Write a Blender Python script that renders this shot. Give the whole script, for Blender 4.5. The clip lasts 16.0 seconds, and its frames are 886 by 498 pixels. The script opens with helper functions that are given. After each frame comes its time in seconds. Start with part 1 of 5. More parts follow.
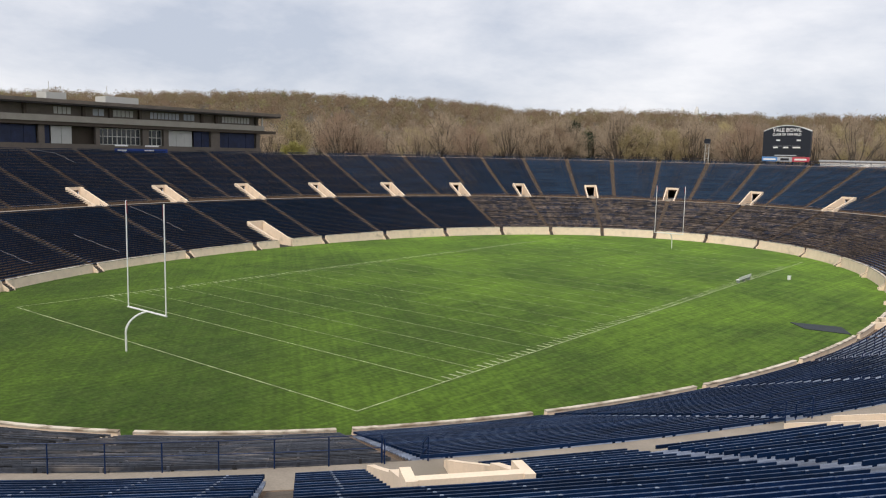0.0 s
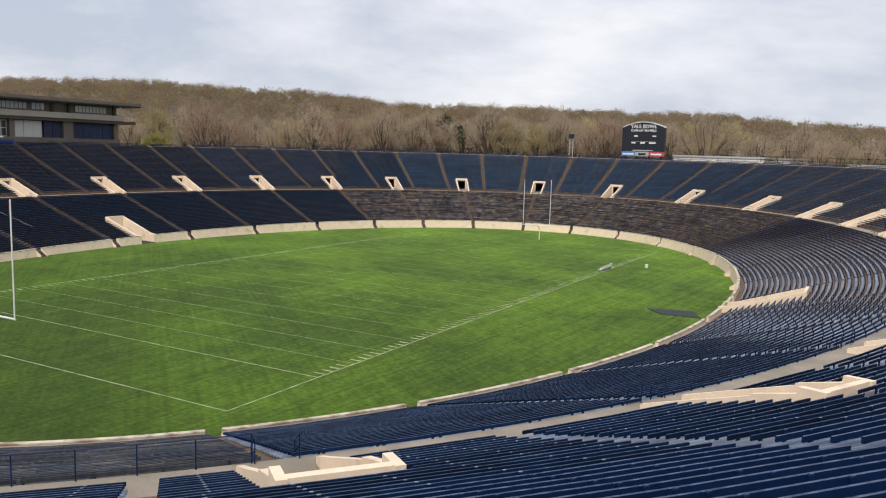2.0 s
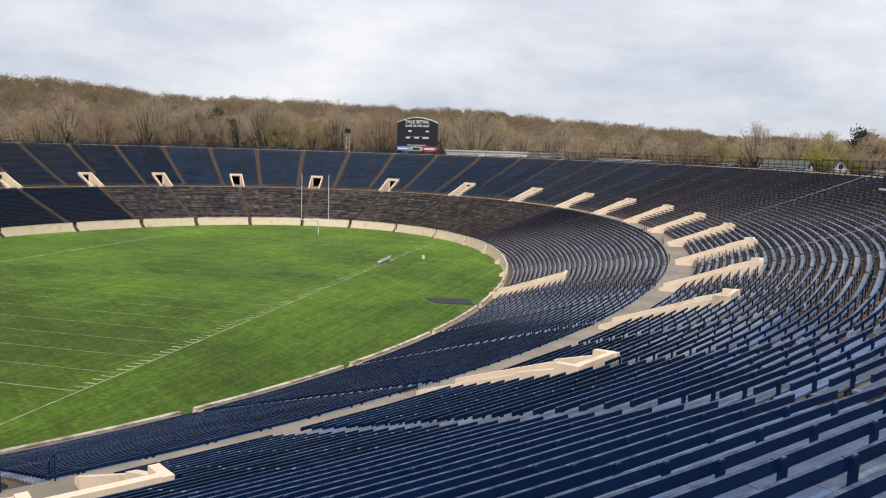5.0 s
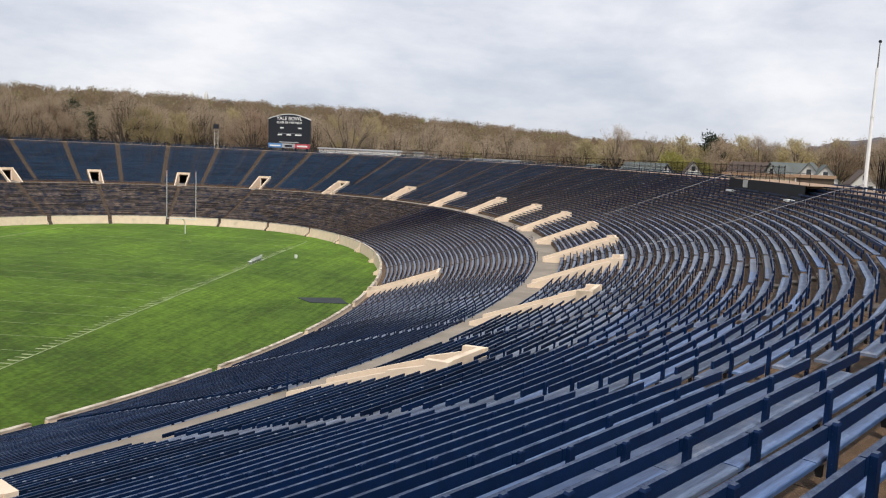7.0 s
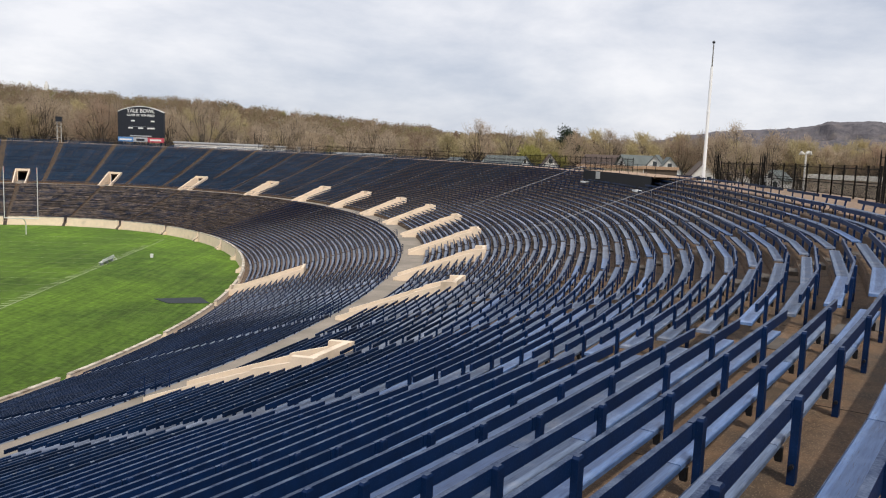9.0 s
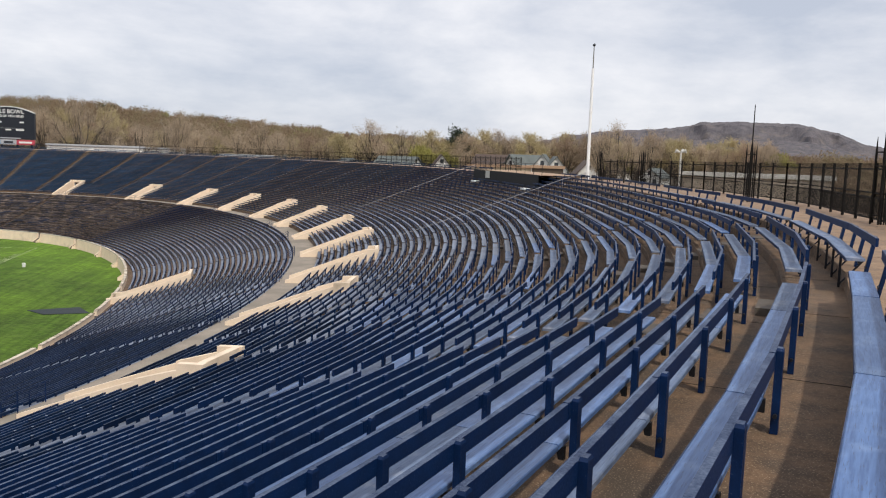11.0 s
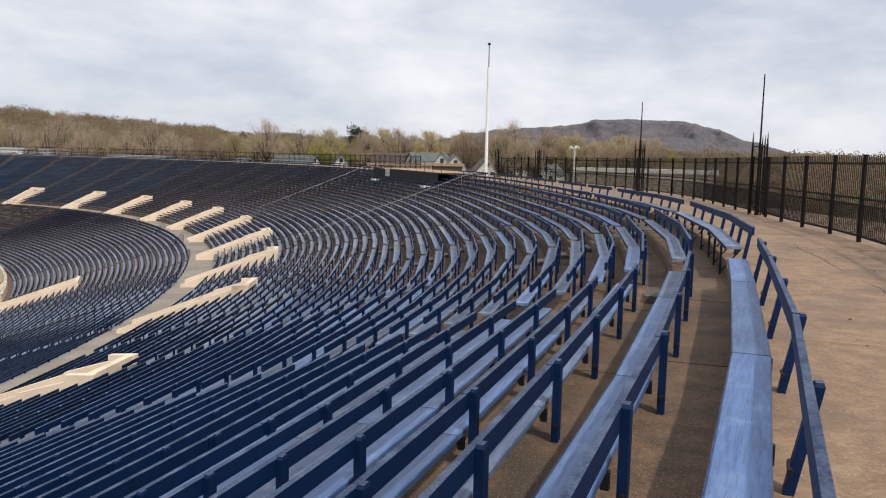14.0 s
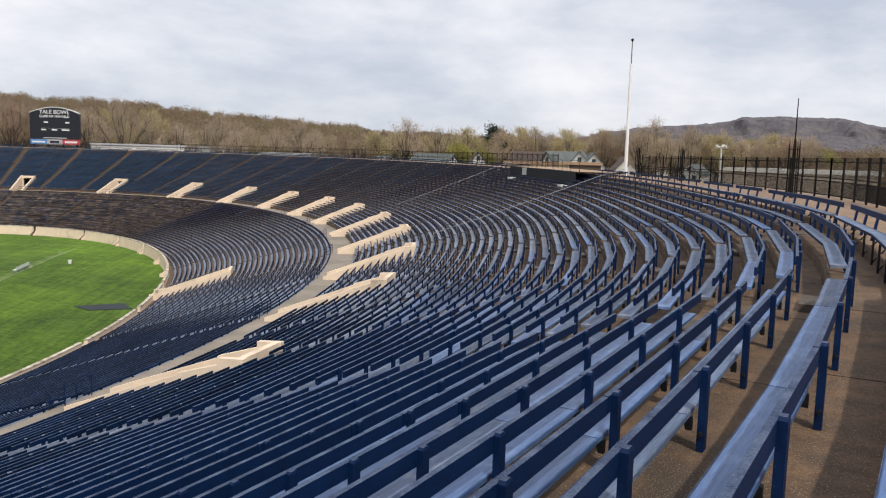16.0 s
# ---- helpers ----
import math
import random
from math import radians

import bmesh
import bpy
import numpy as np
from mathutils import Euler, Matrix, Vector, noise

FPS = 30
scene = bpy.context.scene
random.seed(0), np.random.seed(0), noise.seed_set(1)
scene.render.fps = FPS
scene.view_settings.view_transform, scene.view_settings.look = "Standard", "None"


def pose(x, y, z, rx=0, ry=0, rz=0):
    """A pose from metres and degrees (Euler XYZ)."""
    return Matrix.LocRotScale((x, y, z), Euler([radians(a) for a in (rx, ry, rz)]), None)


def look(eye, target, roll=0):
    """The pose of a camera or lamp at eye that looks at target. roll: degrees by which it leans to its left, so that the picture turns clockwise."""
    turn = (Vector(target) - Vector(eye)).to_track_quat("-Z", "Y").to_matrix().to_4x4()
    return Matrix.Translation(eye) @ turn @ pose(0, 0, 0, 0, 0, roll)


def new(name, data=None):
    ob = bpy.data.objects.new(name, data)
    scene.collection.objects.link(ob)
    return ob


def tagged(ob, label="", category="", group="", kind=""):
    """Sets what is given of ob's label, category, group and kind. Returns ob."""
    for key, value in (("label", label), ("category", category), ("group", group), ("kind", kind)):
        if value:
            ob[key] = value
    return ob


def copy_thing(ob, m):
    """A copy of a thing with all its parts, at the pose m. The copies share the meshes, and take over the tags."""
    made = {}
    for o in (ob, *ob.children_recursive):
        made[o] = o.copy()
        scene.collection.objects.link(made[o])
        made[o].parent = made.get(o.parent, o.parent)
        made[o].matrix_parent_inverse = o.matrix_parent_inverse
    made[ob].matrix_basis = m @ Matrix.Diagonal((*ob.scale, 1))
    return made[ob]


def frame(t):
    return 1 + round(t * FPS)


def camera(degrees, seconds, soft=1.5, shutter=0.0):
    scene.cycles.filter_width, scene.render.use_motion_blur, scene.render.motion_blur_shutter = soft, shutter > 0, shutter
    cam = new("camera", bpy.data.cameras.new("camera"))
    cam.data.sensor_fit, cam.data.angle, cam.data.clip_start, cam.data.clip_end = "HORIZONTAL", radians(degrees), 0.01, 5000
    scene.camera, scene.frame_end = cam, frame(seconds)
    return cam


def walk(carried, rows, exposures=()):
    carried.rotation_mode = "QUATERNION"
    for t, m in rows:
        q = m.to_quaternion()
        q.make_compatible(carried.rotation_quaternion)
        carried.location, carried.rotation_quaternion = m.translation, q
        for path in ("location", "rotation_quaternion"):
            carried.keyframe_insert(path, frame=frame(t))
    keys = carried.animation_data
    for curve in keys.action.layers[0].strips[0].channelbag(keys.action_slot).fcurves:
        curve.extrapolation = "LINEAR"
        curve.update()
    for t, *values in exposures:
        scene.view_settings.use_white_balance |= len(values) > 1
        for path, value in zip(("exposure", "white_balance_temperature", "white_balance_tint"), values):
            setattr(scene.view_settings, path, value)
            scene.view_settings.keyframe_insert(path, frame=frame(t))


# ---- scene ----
cam = camera(59.06, 16.0, soft=1.15)
PATH = [
    (0, 58.643, -89.869, 16.498, 38.333, -6.868, -1.287),
    (0.5, 58.688, -89.866, 16.490, 36.183, -6.908, -1.436),
    (1, 58.766, -89.905, 16.516, 33.746, -6.968, -1.602),
    (1.5, 58.801, -89.907, 16.555, 31.353, -7.123, -1.436),
    (2, 58.827, -89.902, 16.558, 29.083, -7.130, -1.650),
    (2.5, 58.889, -89.857, 16.552, 26.435, -7.202, -1.980),
    (3, 58.935, -89.845, 16.546, 23.645, -7.029, -2.089),
    (3.5, 58.990, -89.840, 16.546, 20.673, -7.084, -2.186),
    (4, 59.017, -89.852, 16.550, 17.929, -7.091, -1.918),
    (6.5, 59.263, -89.815, 16.570, 6.197, -6.902, -2.289),
    (7, 59.287, -89.830, 16.555, 3.930, -6.820, -2.485),
    (7.5, 59.308, -89.867, 16.544, 1.949, -6.756, -2.379),
    (8, 59.320, -89.880, 16.530, -0.374, -6.796, -2.202),
    (8.5, 59.330, -89.880, 16.533, -3.358, -6.986, -2.455),
    (9, 59.382, -89.910, 16.545, -5.933, -6.861, -2.275),
    (9.5, 59.409, -89.950, 16.540, -8.148, -6.736, -2.365),
    (12, 59.500, -90.010, 16.466, -18.026, -6.365, -1.681),
    (12.5, 59.498, -90.031, 16.466, -20.211, -6.234, -1.851),
    (13, 59.512, -90.025, 16.463, -20.889, -6.207, -1.676),
    (13.5, 59.520, -90.018, 16.462, -21.101, -6.268, -1.422),
    (14, 59.515, -90.025, 16.466, -21.061, -6.438, -1.269),
    (14.5, 59.497, -90.030, 16.467, -20.304, -6.433, -1.273),
    (15, 59.485, -90.020, 16.465, -17.210, -6.565, -1.341),
    (15.5, 59.440, -90.040, 16.466, -14.327, -6.712, -1.644),
    (16, 59.441, -90.030, 16.464, -11.147, -6.794, -1.532),
]
walk(cam, [(t, pose(x, y, z, 90 + tilt, lean, turn)) for t, x, y, z, turn, tilt, lean in PATH], [(0, 0.0), (16, 0.0)])

# ---- sky and sun ----
SUN_TO = Vector((0.17, -0.81, 1.0)).normalized()
world = bpy.data.worlds.new("overcast_sky")
scene.world = world
world.use_nodes = True
wn, wl = world.node_tree.nodes, world.node_tree.links
wn.clear()
sky = wn.new("ShaderNodeTexSky")
sky.sky_type, sky.sun_disc = "NISHITA", False
sky.sun_elevation, sky.sun_rotation = math.asin(SUN_TO.z), math.atan2(SUN_TO.x, SUN_TO.y)
coord = wn.new("ShaderNodeTexCoord")
flat = wn.new("ShaderNodeMapping"); flat.inputs["Scale"].default_value = (1.0, 1.0, 2.7)
wl.new(coord.outputs["Generated"], flat.inputs["Vector"])
clouds = wn.new("ShaderNodeTexNoise")
clouds.inputs["Scale"].default_value, clouds.inputs["Detail"].default_value = 2.3, 9
clouds.inputs["Roughness"].default_value, clouds.inputs["Distortion"].default_value = 0.58, 0.12
wl.new(flat.outputs[0], clouds.inputs["Vector"])
ramp = wn.new("ShaderNodeValToRGB")
ramp.color_ramp.elements[0].position, ramp.color_ramp.elements[0].color = 0.37, (0.60, 0.65, 0.765, 1)
ramp.color_ramp.elements[1].position, ramp.color_ramp.elements[1].color = 0.61, (1.02, 1.015, 1.055, 1)
wl.new(clouds.outputs["Fac"], ramp.inputs[0])
blue = wn.new("ShaderNodeMixRGB"); blue.blend_type = "ADD"; blue.inputs[0].default_value = 1.0
thin = wn.new("ShaderNodeMixRGB"); thin.blend_type = "MULTIPLY"; thin.inputs[0].default_value = 1.0
thin.inputs[2].default_value = (0.012, 0.012, 0.012, 1)
wl.new(sky.outputs[0], thin.inputs[1])
wl.new(ramp.outputs[0], blue.inputs[1]); wl.new(thin.outputs[0], blue.inputs[2])
back = wn.new("ShaderNodeBackground"); back.inputs["Strength"].default_value = 0.86
wl.new(blue.outputs[0], back.inputs["Color"])
wl.new(back.outputs[0], wn.new("ShaderNodeOutputWorld").inputs["Surface"])

sun = new("sun", bpy.data.lights.new("sun", "SUN"))
sun.data.energy, sun.data.angle, sun.data.color = 2.4, radians(2.5), (1.0, 0.93, 0.82)
sun.matrix_world = look(SUN_TO * 300, (0, 0, 0))


# ---- materials ----
def material(name, color, rough=0.7, dark=None, grain=8.0, fine=60.0, amount=0.5, bump=0.0, metal=0.0, spec=0.5, islands=0.0, each=0.0, stretch=(1, 1, 1), stain=None, stain_scale=0.6, stain_at=0.55, coat=0.0, speck=None, speck_scale=120.0, speck_at=0.62, top=None):
    m = bpy.data.materials.new(name)
    m.use_nodes = True
    n, l = m.node_tree.nodes, m.node_tree.links
    b = n["Principled BSDF"]
    b.inputs["Metallic"].default_value, b.inputs["Specular IOR Level"].default_value = metal, spec
    b.inputs["Coat Weight"].default_value = coat
    tc = n.new("ShaderNodeTexCoord")
    mp = n.new("ShaderNodeMapping"); mp.inputs["Scale"].default_value = stretch
    l.new(tc.outputs["Object"], mp.inputs[0])
    a = n.new("ShaderNodeTexNoise"); a.inputs["Scale"].default_value, a.inputs["Detail"].default_value = grain, 5
    f = n.new("ShaderNodeTexNoise"); f.inputs["Scale"].default_value, f.inputs["Detail"].default_value = fine, 3
    l.new(mp.outputs[0], a.inputs["Vector"]); l.new(mp.outputs[0], f.inputs["Vector"])
    mixed = n.new("ShaderNodeMath"); mixed.operation = "MULTIPLY_ADD"; mixed.inputs[1].default_value = 0.6
    part_f = n.new("ShaderNodeMath"); part_f.operation = "MULTIPLY"; part_f.inputs[1].default_value = 0.4
    l.new(f.outputs["Fac"], part_f.inputs[0]); l.new(a.outputs["Fac"], mixed.inputs[0]); l.new(part_f.outputs[0], mixed.inputs[2])
    span = n.new("ShaderNodeMapRange"); span.inputs["From Min"].default_value, span.inputs["From Max"].default_value = 0.35, 0.65
    l.new(mixed.outputs[0], span.inputs["Value"])
    c = n.new("ShaderNodeMixRGB")
    c.inputs[1].default_value = (*(dark or [v * (1 - amount) for v in color]), 1)
    c.inputs[2].default_value = (*color, 1)
    l.new(span.outputs[0], c.inputs[0])
    out = c.outputs[0]
    if stain:
        s = n.new("ShaderNodeTexNoise"); s.inputs["Scale"].default_value, s.inputs["Detail"].default_value = stain_scale, 6
        l.new(tc.outputs["Object"], s.inputs["Vector"])
        sr = n.new("ShaderNodeMapRange"); sr.inputs["From Min"].default_value, sr.inputs["From Max"].default_value = stain_at - 0.08, stain_at + 0.12
        l.new(s.outputs["Fac"], sr.inputs["Value"])
        sm = n.new("ShaderNodeMixRGB"); sm.inputs[2].default_value = (*stain, 1)
        l.new(sr.outputs[0], sm.inputs[0]); l.new(out, sm.inputs[1])
        out = sm.outputs[0]
    if speck:
        s = n.new("ShaderNodeTexNoise"); s.inputs["Scale"].default_value, s.inputs["Detail"].default_value = speck_scale, 2
        l.new(mp.outputs[0], s.inputs["Vector"])
        sr = n.new("ShaderNodeMapRange"); sr.inputs["From Min"].default_value, sr.inputs["From Max"].default_value = speck_at - 0.02, speck_at + 0.05
        l.new(s.outputs["Fac"], sr.inputs["Value"])
        sm = n.new("ShaderNodeMixRGB"); sm.inputs[2].default_value = (*speck, 1)
        l.new(sr.outputs[0], sm.inputs[0]); l.new(out, sm.inputs[1])
        out = sm.outputs[0]
    # Upward faces take a paler colour: sky sheen painted in, with worn edges.
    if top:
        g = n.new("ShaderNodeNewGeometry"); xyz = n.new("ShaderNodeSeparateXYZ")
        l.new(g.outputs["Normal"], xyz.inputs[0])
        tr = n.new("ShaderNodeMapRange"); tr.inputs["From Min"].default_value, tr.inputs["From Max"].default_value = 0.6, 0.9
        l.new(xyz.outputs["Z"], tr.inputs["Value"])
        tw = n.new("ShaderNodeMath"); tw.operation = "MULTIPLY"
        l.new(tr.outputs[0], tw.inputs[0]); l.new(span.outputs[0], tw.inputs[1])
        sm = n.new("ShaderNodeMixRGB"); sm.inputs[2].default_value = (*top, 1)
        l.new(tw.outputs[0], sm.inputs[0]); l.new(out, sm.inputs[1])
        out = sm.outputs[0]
    for kind, weight in (("ShaderNodeNewGeometry", islands), ("ShaderNodeObjectInfo", each)):
        if weight:
            r = n.new(kind)
            hs = n.new("ShaderNodeHueSaturation")
            v = n.new("ShaderNodeMapRange")
            v.inputs["To Min"].default_value, v.inputs["To Max"].default_value = 1 - weight, 1 + weight
            l.new(r.outputs["Random Per Island" if islands and kind.endswith("Geometry") else "Random"], v.inputs["Value"])
            l.new(v.outputs[0], hs.inputs["Value"]); l.new(out, hs.inputs["Color"])
            out = hs.outputs[0]
    l.new(out, b.inputs["Base Color"])
    rr = n.new("ShaderNodeMapRange")
    rr.inputs["To Min"].default_value, rr.inputs["To Max"].default_value = min(1, rough + 0.1), max(0.03, rough - 0.1)
    l.new(f.outputs["Fac"], rr.inputs["Value"]); l.new(rr.outputs[0], b.inputs["Roughness"])
    if bump:
        bm_ = n.new("ShaderNodeBump"); bm_.inputs["Strength"].default_value, bm_.inputs["Distance"].default_value = 0.6, bump
        l.new(mixed.outputs[0], bm_.inputs["Height"]); l.new(bm_.outputs[0], b.inputs["Normal"])
    return m


# The two navies' top colours hold painted sky sheen on their upper faces.
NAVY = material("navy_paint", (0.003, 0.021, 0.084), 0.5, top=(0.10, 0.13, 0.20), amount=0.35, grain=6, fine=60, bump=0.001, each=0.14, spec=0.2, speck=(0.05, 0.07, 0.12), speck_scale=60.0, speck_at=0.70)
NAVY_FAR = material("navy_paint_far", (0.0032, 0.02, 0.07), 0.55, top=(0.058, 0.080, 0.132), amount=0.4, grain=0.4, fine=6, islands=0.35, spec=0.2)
SEAT = material("seat_blue_paint", (0.108, 0.202, 0.425), 0.42, dark=(0.050, 0.098, 0.235), spec=0.5, grain=22, fine=70, bump=0.0015, each=0.22, stretch=(0.07, 1, 1), stain=(0.18, 0.27, 0.46), stain_scale=3.0, stain_at=0.60, speck=(0.060, 0.095, 0.19), speck_scale=150.0, speck_at=0.63)
SEAT_DULL = material("seat_dull_paint", (0.148, 0.206, 0.328), 0.6, dark=(0.072, 0.100, 0.165), spec=0.5, grain=22, fine=70, bump=0.0015, each=0.22, stretch=(0.07, 1, 1), stain=(0.24, 0.26, 0.31), stain_scale=3.0, stain_at=0.60, speck=(0.060, 0.095, 0.19), speck_scale=150.0, speck_at=0.63)
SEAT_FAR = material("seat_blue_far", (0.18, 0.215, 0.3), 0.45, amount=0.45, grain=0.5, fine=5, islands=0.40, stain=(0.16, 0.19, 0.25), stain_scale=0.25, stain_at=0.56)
WORN = material("weathered_boards", (0.24, 0.185, 0.15), 0.8, dark=(0.020, 0.020, 0.026), grain=1.1, fine=7, islands=0.9, stain=(0.014, 0.024, 0.052), stain_scale=0.7, stain_at=0.50)
WORN_DARK = material("slate_weathered_boards", (0.052, 0.058, 0.074), 0.75, dark=(0.016, 0.020, 0.032), grain=0.6, fine=6, islands=0.8, stain=(0.16, 0.14, 0.13), stain_scale=0.5, stain_at=0.62)
CONCRETE = material("terrace_concrete", (0.205, 0.122, 0.070), 0.85, dark=(0.085, 0.056, 0.036), grain=3.5, fine=24, bump=0.006, stain=(0.075, 0.055, 0.040), stain_scale=1.3, stain_at=0.55, speck=(0.36, 0.27, 0.18), speck_scale=75.0, speck_at=0.62)
AISLE = material("aisle_steps", (0.125, 0.103, 0.085), 0.9, amount=0.45, grain=1.5, fine=15, bump=0.004)
WALK = material("walkway_concrete", (0.34, 0.29, 0.235), 0.85, amount=0.3, grain=0.8, fine=14, bump=0.003, stain=(0.22, 0.19, 0.15), stain_scale=0.3)
PROM = material("promenade_concrete", (0.37, 0.247, 0.15), 0.8, dark=(0.205, 0.130, 0.083), grain=5.0, fine=28, bump=0.005, stain=(0.195, 0.132, 0.092), stain_scale=1.1, stain_at=0.54, each=0.06, speck=(0.44, 0.32, 0.22), speck_scale=48.0, speck_at=0.66)
CREAM = material("cream_painted_concrete", (0.93, 0.75, 0.57), 0.8, amount=0.16, grain=1.2, fine=18, bump=0.004, stain=(0.50, 0.40, 0.29), stain_scale=0.6, stain_at=0.66)
COPING = material("white_coping_paint", (0.76, 0.67, 0.55), 0.8, amount=0.3, grain=1.5, fine=20, bump=0.002, stain=(0.26, 0.20, 0.14), stain_scale=1.1, stain_at=0.53)
# Near-black lining: the shade inside the tunnels is put into the colour.
DARK = material("tunnel_shade", (0.03, 0.03, 0.032), 0.9)
# Haze and sheen of the far stand are put into these paler, greyer navies.
NAVY_HAZE = material("hazed_navy_paint", (0.028, 0.062, 0.122), 0.6, amount=0.4, grain=0.3, fine=3, islands=0.3, spec=0.25, stretch=(1, 1, 3))
NAVY_MID = material("half_hazed_navy_paint", (0.017, 0.041, 0.086), 0.6, amount=0.4, grain=0.3, fine=3, islands=0.3, spec=0.25, stretch=(1, 1, 3))
NAVY_DUSK = material("greyed_navy_paint", (0.009, 0.024, 0.056), 0.6, amount=0.4, grain=0.3, fine=3, islands=0.3, spec=0.25, stretch=(1, 1, 3))
STEEL = material("dark_bracket_steel", (0.03, 0.032, 0.04), 0.5, metal=0.6)
IRON = material("black_fence_iron", (0.013, 0.011, 0.010), 0.65, spec=0.15, amount=0.3, each=0.1)
WHITE = material("white_paint", (0.80, 0.80, 0.78), 0.4, amount=0.06)
LINE = material("field_line_chalk", (0.54, 0.62, 0.34), 0.9, amount=0.75, grain=0.9, fine=9)


# ---- plan of the bowl: an oval of parallel rows ----
OX, OY, OA, OB, ON, OT = -1.22, -0.33, 46.4, 74.7, 2.06, 0.02
_th = np.linspace(0, 2 * np.pi, 4000, endpoint=False)
_u = OA * np.sign(np.cos(_th)) * np.abs(np.cos(_th)) ** (2 / ON)
_v = OB * np.sign(np.sin(_th)) * np.abs(np.sin(_th)) ** (2 / ON)
_base = np.c_[OX + _u * math.cos(OT) - _v * math.sin(OT), OY + _u * math.sin(OT) + _v * math.cos(OT)]
_d = np.roll(_base, -1, 0) - np.roll(_base, 1, 0)
_norm = np.c_[_d[:, 1], -_d[:, 0]] / np.linalg.norm(_d, axis=1)[:, None]
_ref = _base + 20.5 * _norm
_arc = np.r_[0, np.cumsum(np.linalg.norm(np.roll(_ref, -1, 0) - _ref, axis=1))]
ROUND = float(_arc[-1])
_pb, _pn = np.r_[_base, _base[:1]], np.r_[_norm, _norm[:1]]


def plan(u, s):
    """The place at arc u (metres along the walkway) and distance s outwards from the field wall."""
    u = u % ROUND
    if s > 21:
        out = 1.45 * math.exp(-((u - 451.5) / 10) ** 2) - 0.05
        if 446 < u < 475 and s < 45.2:
            out = float(np.interp(u, (446, 449, 453, 456, 459, 462, 466, 470, 475), (1.02, 1.22, 1.31, 1.27, 1.08, 0.78, 0.36, 0.10, -0.04)))
        s += out * min(1.15, (s - 21) / 21.5)
    b = [float(np.interp(u, _arc, _pb[:, k])) for k in (0, 1)]
    n = [float(np.interp(u, _arc, _pn[:, k])) for k in (0, 1)]
    k = s / math.hypot(*n)
    return b[0] + n[0] * k, b[1] + n[1] * k


def slope(x, y):
    """The field's slight fall."""
    return -0.0060 * (y + 54.9) - 0.003 * (x - 24.4) * (y + 55) / 110


def rim_rise(x, y):
    """The rim's slight rise towards the far side."""
    return 0.005 * (-0.55 * (x - 59) + 0.83 * (y + 90))


def spot(u, s, z):
    """A point of the bowl; heights near the field follow its fall, those near the rim its rise."""
    x, y = plan(u, s)
    k = min(1.0, max(0.0, s) / 46)
    return x, y, z + slope(x, y) * (1 - k) + rim_rise(x, y) * k


LOW_ROWS, LOW_S, LOW_Z, LOW_RISE = 30, 0.75, 0.72, 0.1868
TREAD = 0.6017
UP_S, UP_Z, UP_TREAD = 20.95, 6.93, 0.6056
ROW_S = [UP_S + UP_TREAD * i for i in range(36)] + [43.28]
ROW_Z = [UP_Z + 0.2005 * i + 0.000494 * i * i for i in range(36)] + [14.80]
ROW_S[35] += 0.10
ROW_S[34] -= 0.03
EDGE_S = [v + 0.20 for v in ROW_S[:36]] + [43.34]
UP_ROWS = len(ROW_S)
WALK_Z = 6.62
WALK_S = LOW_S + LOW_ROWS * TREAD
PROM_Z, PROM_S, FENCE_S = 14.80, 43.66, 47.4
PORTALS = [421.3, 438.25, 454.2, 471.4, 487.3, 503.6, 520.3, 536.8, 552.2, 568.2, 584.2, 601.5, 621.0, 640.5, 658.5, 676.8, 693.8, 709.5, 727.0, 745.0, 762.5, 780.5, 797.0, 818.0, 837.5, 853.5, 870.5, 887.5, 904.5, 921.5]
PORTALS = [u % ROUND for u in PORTALS]
LOW_GATES = [513.3, 256.3]
CUT_ROWS = 9
HEAD_S, HALF = ROW_S[CUT_ROWS], 1.12


def apart(u, v):
    d = (u - v) % ROUND
    return d - ROUND if d > ROUND / 2 else d


def part(name, bm, mat, parent=None, label=""):
    me = bpy.data.meshes.new(name)
    if isinstance(bm, tuple):
        me.from_pydata(*bm)
    else:
        bm.to_mesh(me); bm.free()
    me.materials.append(mat)
    ob = new(name, me)
    ob.parent = parent
    return tagged(ob, label)


def holder(name, m=None):
    ob = new(name)
    ob.empty_display_size = 0.2
    if m is not None:
        ob.matrix_world = m
    return ob


